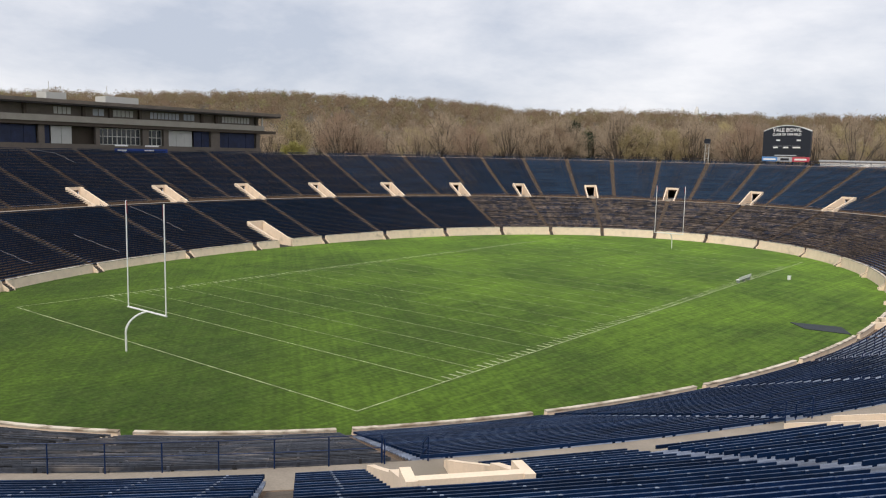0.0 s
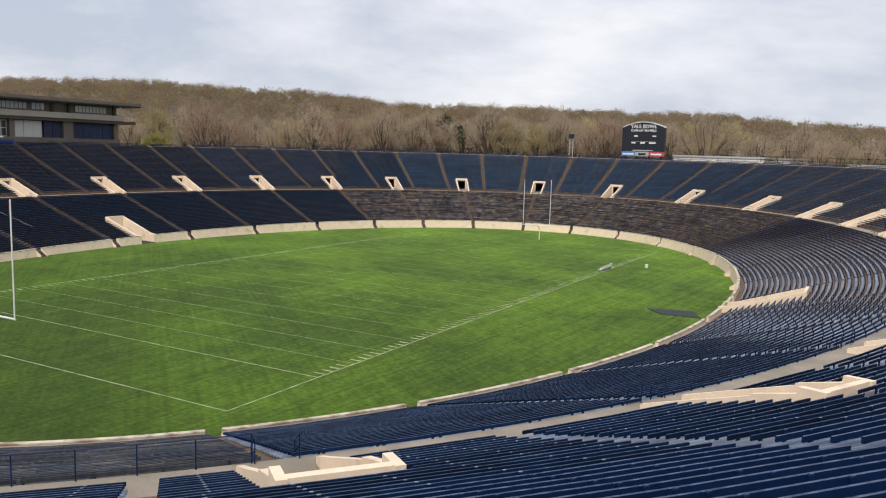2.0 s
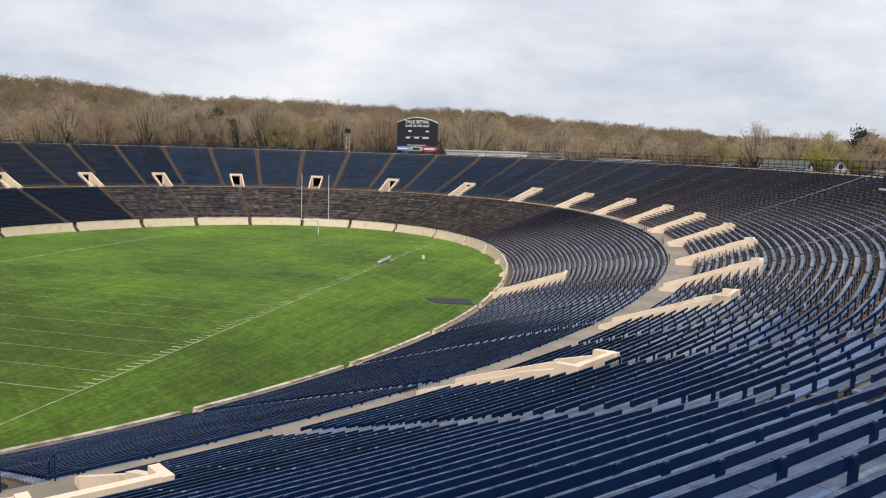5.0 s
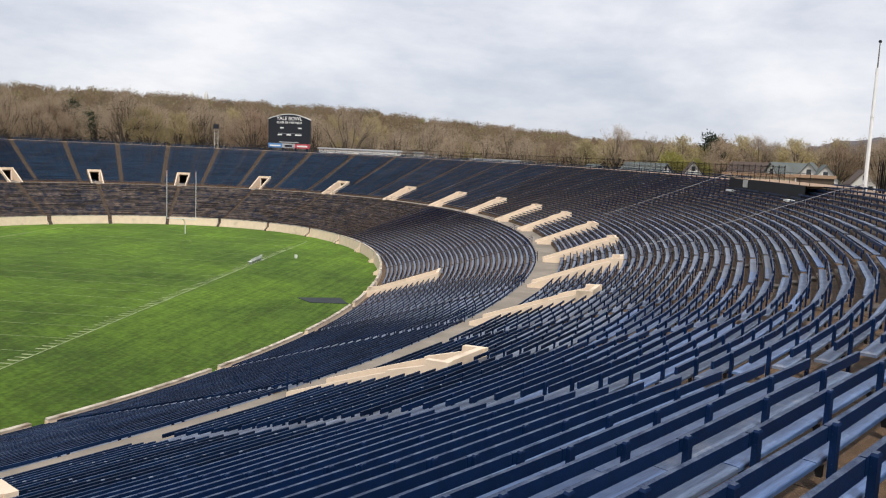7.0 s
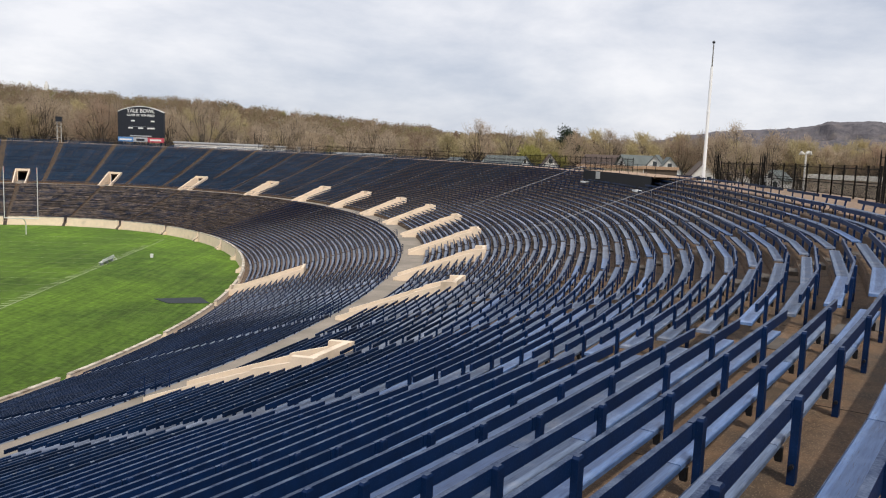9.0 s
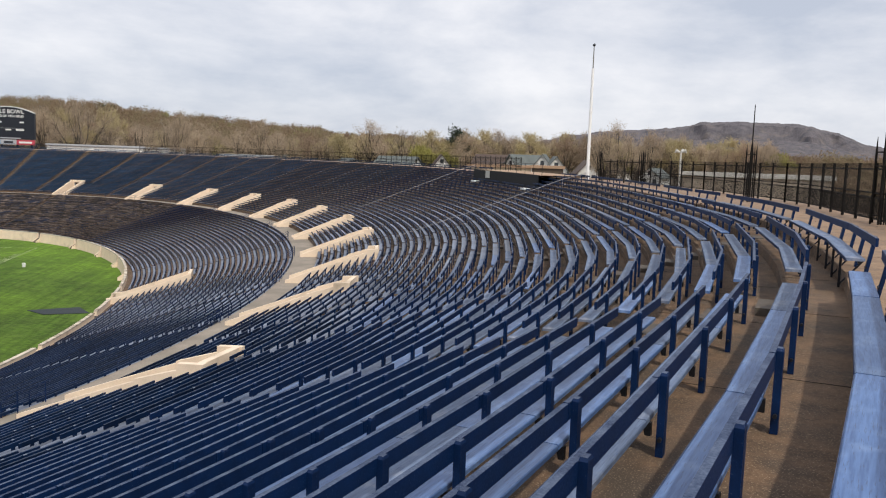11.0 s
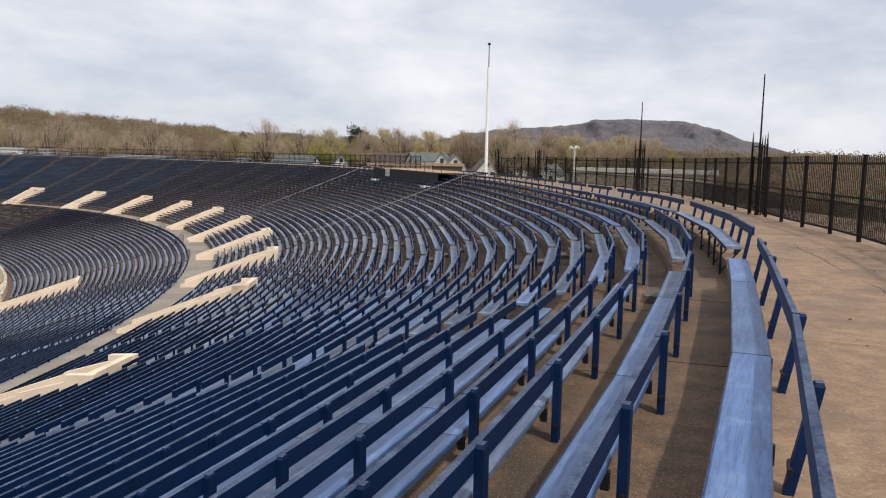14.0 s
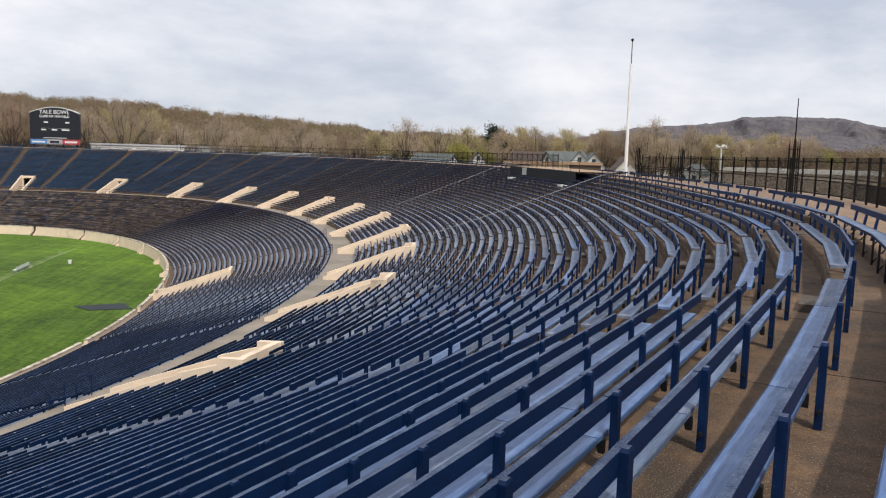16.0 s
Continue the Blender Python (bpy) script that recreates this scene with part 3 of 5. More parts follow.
# ---- benches ----
SEAT_AT, SEAT_W, SEAT_H, BACK_H = 0.23, 0.25, 0.29, 0.63


def runs(gaps, half):
    """Arcs between gaps of the given half widths, as (start, end) with end past start."""
    g = sorted((u % ROUND, h) for u, h in gaps)
    out = []
    for (u, h), (v, k) in zip(g, g[1:] + [(g[0][0] + ROUND, g[0][1])]):
        if v - k > u + h + 0.5:
            out.append((u + h, v - k))
    return out


def bench_ends(u0, u1, s, z):
    a, b = Vector(spot(u0, s, z)), Vector(spot(u1, s, z))
    d = (b - a).normalized()
    return a, b, Vector((d.y, -d.x, 0)).normalized(), d


def bench_far(seats, backs, u0, u1, s, z, lod, n):
    a, b, out, d = bench_ends(u0, u1, s + SEAT_AT, z)
    seats.beam(a, b, out, SEAT_W, SEAT_H - 0.045, SEAT_H)
    backs.beam(a - out * 0.012, b - out * 0.012, out, 0.01, SEAT_H - (0.12 if lod == "far" else 0.085), SEAT_H - 0.002)
    k = SEAT_W + 0.02
    a2, b2 = a + out * k, b + out * k
    backs.beam(a2, b2, out, 0.04, BACK_H - 0.13, BACK_H - 0.01)
    for i in range(n):
        c = a2 + (b2 - a2) * ((i + 0.5) / n)
        backs.beam(c - d * 0.045 + out * 0.04, c + d * 0.045 + out * 0.04, out, 0.05, 0.0, BACK_H)
        if lod == "near":
            seats.beam(c - d * 0.035 + out * 0.045, c + d * 0.035 + out * 0.045, out, 0.04, BACK_H, BACK_H + 0.012)


def bench_near(u0, u1, s, z, places, wide=SEAT_W, inset=0.0, lean=0.0, lift=0.0, legs=0.0):
    """One bench between two arcs; places says how far along its posts stand, lift how much higher it is set."""
    p0, p1 = Vector(spot(u0, s + SEAT_AT - inset, z)), Vector(spot(u1, s + SEAT_AT, z))
    d0 = (p1 - p0).normalized()
    SEAT_H, BACK_H = 0.29 + lift, 0.63 + lift
    th = holder("bench", Matrix.Translation((p0 + p1) / 2) @ Matrix.Rotation(math.atan2(d0.y, d0.x), 4, "Z"))
    h = (p1 - p0).length / 2
    a, b, d, out = Vector((-h, 0, 0)), Vector((h, 0, 0)), Vector((1, 0, 0)), Vector((0, -1, 0))
    gap, tip = d * 0.004, lean * 1.12
    so = Soup()
    e, t = 0.008, 0.045
    prof = [(0, SEAT_H - t), (0, SEAT_H - e), (e, SEAT_H), (wide - e, SEAT_H), (wide, SEAT_H - e), (wide, SEAT_H - t)]
    for x in (-h + 0.004, h - 0.004):
        so.v += [(x, -y, q) for y, q in prof]
    so.f = [(i, (i + 1) % 6, 6 + (i + 1) % 6, 6 + i) for i in range(6)] + [tuple(range(6)), tuple(range(11, 5, -1))]
    dull = bench_rnd.random() < (0.3 if u0 < 445 else 0.75)
    so.make("seat", SEAT_DULL if dull else SEAT, th, "dull grey blue weathered plank" if dull else "worn blue painted plank")
    so = Soup(); so.beam(a + gap - out * 0.006, b - gap - out * 0.006, out, 0.005, SEAT_H - 0.058, SEAT_H - 0.006)
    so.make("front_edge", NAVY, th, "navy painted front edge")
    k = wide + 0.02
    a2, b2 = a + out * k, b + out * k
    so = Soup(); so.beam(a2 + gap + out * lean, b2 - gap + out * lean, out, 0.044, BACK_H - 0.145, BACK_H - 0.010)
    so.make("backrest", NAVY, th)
    for place in places:
        c = a2 + (b2 - a2) * place + out * 0.041
        so = Soup()
        w, t, drop = 0.047, 0.055, 0.035 if lean else 0.0
        lo = [c - d * w, c + d * w, c + d * w + out * t, c - d * w + out * t]
        soft = [c - d * (w - 0.014) + out * 0.008, c + d * (w - 0.014) + out * 0.008, c + d * (w - 0.014) + out * (t - 0.008), c - d * (w - 0.014) + out * (t - 0.008)]
        so.hexa([tuple(q) for q in lo], [(q.x + out.x * tip, q.y + out.y * tip, q.z + BACK_H - 0.014 - drop) for q in lo])
        so.hexa([(q.x + out.x * tip, q.y + out.y * tip, q.z + BACK_H - 0.014 - drop) for q in lo], [(q.x + out.x * tip, q.y + out.y * tip, q.z + BACK_H + 0.006 - drop) for q in soft])
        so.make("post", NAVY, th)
        so = Soup()
        q = c - out * 0.045
        shape = [(0, SEAT_H - 0.15), (0, SEAT_H - 0.047), (wide - 0.04, SEAT_H - 0.047), (wide - 0.04, SEAT_H - 0.075), (0.06, SEAT_H - 0.085), (0.045, SEAT_H - 0.15)]
        for g in (-0.022, 0.022):
            so.v += [tuple(q + d * g - out * y + Vector((0, 0, h_))) for y, h_ in shape]
        so.f = [tuple(range(6)), tuple(range(11, 5, -1))] + [(j, 6 + j, 6 + (j + 1) % 6, (j + 1) % 6) for j in range(6)]
        so.make("bracket", STEEL, th, "dark steel bracket")
        so = Soup()
        hub = c + out * 0.03 + Vector((0, 0, 0.14))
        so.rod(hub - d * 0.085, hub + d * 0.085, 0.017, 6)
        so.make("bolt", STEEL, th, "dark rusty bolt")
        if legs:
            foot = c + out * (-0.041 - wide + 0.0)
            so = Soup(); so.rod(foot + Vector((0, 0.03, -legs)), foot + Vector((0, 0.03, SEAT_H - 0.045)), 0.022, 6)
            so.make("leg", STEEL, th)
            so = Soup(); so.rod(foot + Vector((0, 0.03, -legs + 0.05)), c + Vector((0, 0, SEAT_H - 0.08)), 0.016, 5)
            so.make("brace", STEEL, th)
    return tagged(th, "blue painted plank bench with navy rail back on concrete terrace", "bench", group="benches of the upper stand")


def worn(u):
    return 590 - ROUND < u % ROUND < 708 - ROUND or 395 < u % ROUND < 437.5


near_count = 0
bench_rnd = random.Random(31)
soups = {}
for tier, ss, zs in (("lower", LOW_ROW_S, LOW_ROW_Z), ("upper", ROW_S, ROW_Z)):
    for i in range(len(ss)):
        if tier == "lower":
            gaps = [(u, 0.48) for u in PORTALS] + ([(u, 2.15) for u in LOW_GATES] if i < 13 else [])
        else:
            gaps = [(u + 0.15, 0.5) if 444 < u < 446 else (u, 0.40) for u in AISLES_UP if i >= CUT_ROWS or all(abs(apart(u, v)) > 3 for v in PORTALS)] + ([(u, HALF + 0.5) for u in PORTALS] if i < CUT_ROWS else [])
        s, z = ss[i] - (0.25 if i == 36 else 0.0), zs[i]
        stretch = 1 + (s - 20.5) / 75
        for u0, u1 in runs(gaps, 0):
            m = (u0 + u1) / 2
            if tier == "upper" and i >= 15 and 434 < u0 < 436 and 443 < u1 < 446:
                # the section beside the path: planks butt at every second post
                first = {36: 444.32, 35: 444.28, 34: 444.08, 33: 443.92}.get(i, 443.40)
                posts = [v for v in (first - 1.483 * k for k in range(-1, 8)) if u0 + 0.1 < v < u1]
                joints = [u1] + [v - 0.09 for v in posts[1 if i >= 33 else 2::2][:4]] + [u0]
                for b, a in zip(joints, joints[1:]):
                    if b - a > 0.4:
                        inside = [(v - a) / (b - a) for v in posts if a < v < b]
                        bench_near(a, b, s + (0.03 if i == 36 else 0), z, [max(0.02, v) for v in inside], 0.27 if i == 36 else SEAT_W, {36: 0.13, 35: 0.07}.get(i, 0.0) if 438.9 < b < 440.3 else 0.0, 0.095 if i == 36 else 0.0)
                        near_count += 1
                continue
            total = max(1, int(round((u1 - u0) * stretch / 1.95)))
            done = 0
            while done < total:
                n = total - done if total - done <= 3 else 2
                a, b = u0 + (u1 - u0) * done / total, u0 + (u1 - u0) * (done + n) / total
                done += n
                if tier == "upper" and ss[i] > 40.3 and 494 < ((a + b) / 2) % ROUND < 517.9 or tier == "upper" and ss[i] > 40.3 and (a + b) / 2 % ROUND < 517.9 - ROUND:
                    continue
                if tier == "upper" and i >= 15 and 431 < (a + b) / 2 < 466 and near_count < 360:
                    past = (a + b) / 2 > 445
                    lift = 0.05 * min(1.0, max(0.0, (i - 20) / 10)) * min(1.0, max(0.0, (457 - (a + b) / 2) / 9)) if past else 0.0
                    k = n + 1 if past and i >= 34 else n
                    bench_near(a, b, s + (0.03 if i == 36 else 0), z, [(j + 0.5) / k for j in range(k)], 0.27 if i == 36 else SEAT_W, 0.0, 0.095 if i == 36 else 0.0, lift, 0.22 if i == 36 and past else 0.0)
                    near_count += 1
                    continue
                # Looks "faded", "half" and "dusk" choose the navies with haze in their colour.
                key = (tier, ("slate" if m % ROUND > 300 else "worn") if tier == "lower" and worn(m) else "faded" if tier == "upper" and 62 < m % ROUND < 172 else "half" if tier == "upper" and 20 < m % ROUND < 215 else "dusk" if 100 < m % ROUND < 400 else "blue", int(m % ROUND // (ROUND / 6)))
                if key not in soups:
                    soups[key] = (Soup(), Soup())
                bench_far(*soups[key], a, b, s, z, "far" if 60 < m % ROUND < 400 else "near" if tier == "upper" else "", n)
for (tier, look_, k), (seats, backs) in soups.items():
    old_ = look_ in ("worn", "slate")
    aged = WORN_DARK if look_ == "slate" else WORN
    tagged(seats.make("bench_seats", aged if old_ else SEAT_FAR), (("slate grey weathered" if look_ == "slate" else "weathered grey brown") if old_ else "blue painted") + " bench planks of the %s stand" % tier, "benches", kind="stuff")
    tagged(backs.make("bench_backs", aged if old_ else {"faded": NAVY_HAZE, "half": NAVY_MID, "dusk": NAVY_DUSK}.get(look_, NAVY_FAR)), (("slate grey weathered" if look_ == "slate" else "weathered grey brown") if old_ else "haze-toned navy" if look_ != "blue" else "navy painted") + " bench backs and posts of the %s stand" % tier, "bench backs", kind="stuff")


# rail along the back of the lower stand
def rail(u0, u1, s, z, h, mat, name, label, step=1.9, r=0.03):
    th = holder(name)
    us = np.linspace(u0, u1, max(2, int(round((u1 - u0) / step)) + 1))
    pts = [Vector(spot(u, s, z)) for u in us]
    for q in pts:
        so = Soup(); so.rod(q, q + Vector((0, 0, h)), r, 6)
        so.make("post", mat, th)
    for k in (h, h * 0.55):
        so = Soup()
        for q in pts:
            e = Vector((q.x - OX, q.y - OY, 0)).normalized() * r * 0.8
            so.v += [tuple(q + Vector((0, 0, k)) + o) for o in (e, Vector((0, 0, r * 0.8)), -e, Vector((0, 0, -r * 0.8)))]
        for i in range(len(pts) - 1):
            so.f += [(4 * i + j, 4 * i + (j + 1) % 4, 4 * i + 4 + (j + 1) % 4, 4 * i + 4 + j) for j in range(4)]
        so.make("rail", mat, th)
    return tagged(th, label, "railing", group="railings")


def stub_rails(u):
    """A pair of short handrails where the lower stand's stairs reach the walkway."""
    for side in (-0.72, 0.72):
        th = holder("handrail")
        feet = [Vector(spot(u + side, WALK_S + e, z)) for e, z in ((0.12, WALK_Z), (-0.62, LOW_ROW_Z[-1]))]
        for q in feet:
            so = Soup(); so.rod(q, q + Vector((0, 0, 0.82)), 0.022, 6); so.make("post", NAVY, th)
        for h in (0.82, 0.45):
            so = Soup(); so.rod(feet[0] + Vector((0, 0, h)), feet[1] + Vector((0, 0, h)), 0.02, 6); so.make("rail", NAVY, th)
        tagged(th, "short navy pipe handrail at the head of the lower stairs", "handrail", group="stub handrails")


for a, b in zip(order, order[1:] + [order[0] + ROUND]):
    if worn((a + b) / 2):
        rail(a + 0.8, b - 0.8, WALK_S + 0.06, WALK_Z, 0.95, NAVY, "railing", "navy pipe railing along the walkway behind the lower stand", 1.75, 0.022)
    else:
        stub_rails(a)


# handrails down two stairs of the upper stand
def stair_rail(u):
    th = holder("stair_handrail")
    pts = [Vector(spot(u, s, float(np.interp(s, ROW_S, ROW_Z)))) for s in np.linspace(28.0, 43.1, 9)]
    for q in pts:
        so = Soup(); so.rod(q, q + Vector((0, 0, 0.88)), 0.02, 5); so.make("post", PIPE, th)
    so = Soup()
    for q in pts:
        so.v += [tuple(q + Vector((0, 0, 0.88)) + Vector((0.019 * math.cos(k), 0.019 * math.sin(k) * 0.7, 0.019 * math.sin(k)))) for k in np.linspace(0, 2 * math.pi, 6, endpoint=False)]
    so.f = [(6 * i + k, 6 * i + (k + 1) % 6, 6 * i + 6 + (k + 1) % 6, 6 * i + 6 + k) for i in range(len(pts) - 1) for k in range(6)]
    so.make("rail", PIPE, th)
    tagged(th, "pale grey pipe handrail along the stand's stairs", "handrail", group="stair handrails")


PIPE = material("pale_pipe", (0.30, 0.29, 0.30), 0.5, amount=0.2)
stair_rail(488.0)
stair_rail(522.6)



# loose cables lying over the benches of the long side
def cable(path):
    rows = {"upper": (ROW_S, ROW_Z), "lower": (LOW_ROW_S, LOW_ROW_Z)}
    tier = "upper" if path[0][1] > 21 else "lower"
    so = Soup()
    pts = []
    for (u0, s0), (u1, s1) in zip(path, path[1:]):
        for k in range(12):
            u, s = u0 + (u1 - u0) * k / 12, s0 + (s1 - s0) * k / 12
            pts.append(Vector(spot(u + 0.12 * math.sin(k * 1.1), s, float(np.interp(s, *rows[tier])) + 0.67)))
    for q in pts:
        so.v += [tuple(q + Vector((0.022 * math.cos(k), 0.022 * math.cos(k), 0.022 * math.sin(k)))) for k in (0, 1.57, 3.14, 4.71)]
    so.f = [(4 * i + k, 4 * i + (k + 1) % 4, 4 * i + 4 + (k + 1) % 4, 4 * i + 4 + k) for i in range(len(pts) - 1) for k in range(4)]
    th = holder("cable"); so.make("cord", PIPE, th)
    tagged(th, "thin pale cable lying over the navy benches", "cable", group="loose cables")


cable(((794.5, 42.25), (791.0, 40.5), (790.0, 36.0)))
cable(((793.0, 17.5), (791.5, 11.5), (791.0, 6.5)))
cable(((812.0, 9.0), (810.0, 1.75)))
cable(((828.0, 7.0), (828.0, 2.0)))

# ---- goal posts ----
def goal(y, face):
    g = holder("goal_post", Matrix.Translation((0, y, slope(0, y))))
    so = Soup()
    n = 8
    pts = [Vector((0, -face * 1.9, -0.1)), Vector((0, -face * 1.9, 1.55))]
    pts += [Vector((0, -face * 1.9 * math.cos(radians(90 * k / n)), 1.55 + 1.45 * math.sin(radians(90 * k / n)))) for k in range(1, n + 1)]
    for a, b in zip(pts, pts[1:]):
        so.rod(a, b, 0.085, 10)
    so.make("gooseneck", WHITE, g)
    so = Soup(); so.rod((-2.9, 0, 3.05), (2.9, 0, 3.05), 0.08, 10)
    so.make("crossbar", WHITE, g)
    for x in (-2.82, 2.82):
        so = Soup(); so.rod((x, 0, 3.05), (x, 0, 12.1), 0.055, 10)
        so.make("upright", WHITE, g)
        so = Soup(); so.box(x + 0.01, -0.01, 11.0, x + 0.16, 0.01, 12.05) if x < 0 else so.box(x - 0.16, -0.01, 11.0, x - 0.01, 0.01, 12.05)
        so.make("ribbon", material("red_ribbon", (0.35, 0.05, 0.05), 0.8), g, "faded red wind ribbon")
    tagged(g, "white steel goal post with a gooseneck on the turf", "goal post", group="goal posts")


goal(-END, 1)
goal(END, -1)

# ---- fence round the rim ----
def fence_line(u):
    """Distance of the fence from the field wall; it bulges outwards beyond the gate."""
    return float(np.interp(u, (454, 456.5, 459.5, 462, 465, 468.5, 480, 491, 500), (46.6, 47.1, 47.7, 48.3, 49.0, 49.4, 49.2, 48.0, FENCE_S)))


def fence(u0, u1, pickets):
    th = holder("fence")
    n = max(1, int(round((u1 - u0) * 1.36 / 2.1)))
    us = np.linspace(u0, u1, n + 1)
    pts = [Vector(spot(u, fence_line(u), PROM_Z)) for u in us]
    bars = Soup()
    for i, q in enumerate(pts):
        so = Soup(); so.box(q.x - 0.037, q.y - 0.037, q.z, q.x + 0.037, q.y + 0.037, q.z + 1.98)
        so.box(q.x - 0.045, q.y - 0.045, q.z + 1.98, q.x + 0.045, q.y + 0.045, q.z + 2.01)
        so.make("post", IRON, th)
        if i < n:
            r = pts[i + 1]
            d = (r - q).normalized()
            out = Vector((d.y, -d.x, 0)).normalized()
            for h in (0.12, 0.82, 0.98, 1.78):
                bars.beam(q, r, out, 0.03, h, h + 0.05)
            if pickets:
                m = int((r - q).length / 0.125)
                for k in range(1, m):
                    c = q + (r - q) * k / m
                    bars.beam(c - d * 0.007, c + d * 0.007, out, 0.014, 0.12, 2.0)
                    c = q + (r - q) * (k + 0.5) / m
                    bars.beam(c - d * 0.005, c + d * 0.005, out, 0.010, 0.12, 0.86)
            else:
                m = int((r - q).length / 0.3)
                for k in range(1, m):
                    c = q + (r - q) * k / m
                    bars.beam(c - d * 0.012, c + d * 0.012, out, 0.024, 0.12, 1.95)
    tagged(bars.make("pickets", IRON, th, "thin iron pickets and rails"), kind="stuff")
    return tagged(th, "black iron picket fence along the rim promenade", "fence", group="lengths of the rim fence", kind="structure")


for k in range(6):
    fence(425 + k * 11, 425 + (k + 1) * 11, True)
fence(491, 496.5, False)
for k in range(6):
    fence(518 + k * 17, 518 + (k + 1) * 17, False)


# low pipe railing on the far rim
for k in range(7):
    rail(610 + k * 17, 610 + (k + 1) * 17 - 0.2, 45.2, PROM_Z, 1.15, NAVY_FAR, "railing", "thin navy pipe railing on the far rim", 2.4, 0.035)


def mast(u, s, rod=True):
    """A gate pier of iron posts with a tall lightning rod."""
    x, y, z = spot(u, s, PROM_Z)
    th = holder("iron_pier", Matrix.Translation((x, y, z)))
    for a in (-0.165, 0.165):
        for b in (-0.165, 0.165):
            so = Soup(); so.rod((a, b, 0), (a, b, 2.45), 0.04, 6); so.rod((a, b, 2.45), (a, b, 2.85), 0.035, 6, 0.008)
            so.make("corner_post", IRON, th)
    for a in (-0.055, 0.055):
        so = Soup(); so.rod((a, -0.165, 0), (a, -0.165, 2.4), 0.03, 5); so.rod((a, -0.165, 2.4), (a, -0.165, 2.75), 0.03, 5, 0.005)
        so.make("bar", IRON, th)
    for h in (0.3, 1.0, 1.9, 2.35):
        so = Soup()
        for p_, q_ in (((-0.165, -0.165), (0.165, -0.165)), ((0.165, -0.165), (0.165, 0.165)), ((0.165, 0.165), (-0.165, 0.165)), ((-0.165, 0.165), (-0.165, -0.165))):
            so.rod((*p_, h), (*q_, h), 0.02, 5)
        so.make("collar", IRON, th)
    if rod:
        so = Soup(); so.rod((0, 0, 1.0), (0, 0, 4.8), 0.045, 6, 0.022)
        so.make("rod", IRON, th)
    tagged(th, "black iron fence pier with a tall thin rod", "fence pier", group="iron piers of the fence")


mast(457.25, FENCE_S - 0.2)
mast(468.0, FENCE_S - 0.2)
mast(489.0, fence_line(489.0) - 0.15, False)
mast(497.0, fence_line(497.0) - 0.15, False)

# ---- flagpole ----
fx, fy, fz = spot(498.8, 47.0, PROM_Z)
fp = holder("flagpole", Matrix.Translation((fx, fy, fz)))
GLOSS = material("bright_white_paint", (0.92, 0.92, 0.91), 0.4, amount=0.03)
so = Soup(); so.rod((0, 0, 0), (0, 0, 10.6), 0.165, 12, 0.12); so.make("pole", GLOSS, fp)
so = Soup(); so.rod((0, 0, 10.6), (0, 0, 12.7), 0.06, 8, 0.045); so.make("top_pole", material("weathered_steel", (0.28, 0.26, 0.22), 0.5, metal=0.5), fp, "weathered bare steel tip")
bm = bmesh.new(); bmesh.ops.create_uvsphere(bm, u_segments=10, v_segments=7, radius=0.14, matrix=Matrix.Translation((0, 0, 12.8)))
part("finial", bm, STEEL, fp)
for h in (3.1, 6.4):
    so = Soup(); so.rod((0, 0, h), (0, 0, h + 0.12), 0.175, 10); so.make("band", GLOSS, fp)
tagged(fp, "tall white flagpole with no flag on the rim", "flagpole")

# ---- scoreboard ----
BOARD = material("scoreboard_black", (0.012, 0.016, 0.026), 0.45, amount=0.3, grain=1, fine=12)
BLUE_AD = material("blue_panel", (0.10, 0.28, 0.62), 0.5, amount=0.15)
RED_AD = material("red_panel", (0.52, 0.07, 0.10), 0.5, amount=0.15)
GREY_AD = material("grey_panel", (0.45, 0.47, 0.5), 0.5, amount=0.15)
sb = holder("scoreboard", pose(1.9, 124.2, 0, 0, 0, -7))
W2 = 6.05
so = Soup()
n = 16
arch = [(-W2 + 2 * W2 * k / n, 24.55 + 1.45 * math.sin(math.pi * k / n) ** 0.9) for k in range(n + 1)]
outline = [(-W2, 18.05)] + arch + [(W2, 18.05)]
m = len(outline)
so.v = [(x, 0.0, z) for x, z in outline] + [(x, 0.9, z) for x, z in outline]
so.f = [tuple(range(m)), tuple(range(2 * m - 1, m - 1, -1))] + [(i, m + i, m + (i + 1) % m, (i + 1) % m) for i in range(m)]
so.make("cabinet", BOARD, sb)
so = Soup()
for (x0, z0), (x1, z1) in zip(arch, arch[1:]):
    so.hexa([(x0, -0.05, z0 - 0.12), (x1, -0.05, z1 - 0.12), (x1, 0.95, z1 - 0.12), (x0, 0.95, z0 - 0.12)], [(x0, -0.05, z0 + 0.06), (x1, -0.05, z1 + 0.06), (x1, 0.95, z1 + 0.06), (x0, 0.95, z0 + 0.06)])
so.make("arch_trim", WHITE, sb, "pale curved trim")
for x0, x1, mt in ((-6.0, -2.0, BLUE_AD), (-1.95, 1.75, GREY_AD), (1.8, 6.0, RED_AD)):
    so = Soup(); so.box(x0, -0.06, 16.75, x1, 0.4, 17.95); so.make("advert_panel", mt, sb)
so = Soup(); so.box(-5.6, -0.07, 17.1, -2.4, -0.055, 17.5); so.make("bar", WHITE, sb)
so = Soup(); so.box(-1.2, -0.07, 17.05, 1.0, -0.055, 17.6); so.make("bar", BOARD, sb)
so = Soup(); so.box(2.4, -0.07, 17.1, 5.4, -0.055, 17.55); so.make("bar", WHITE, sb)
for x in (-5.2, -1.8, 1.8, 5.2):
    so = Soup(); so.box(x - 0.2, 0.2, 8.0, x + 0.2, 0.7, 18.2); so.make("leg", STEEL, sb)
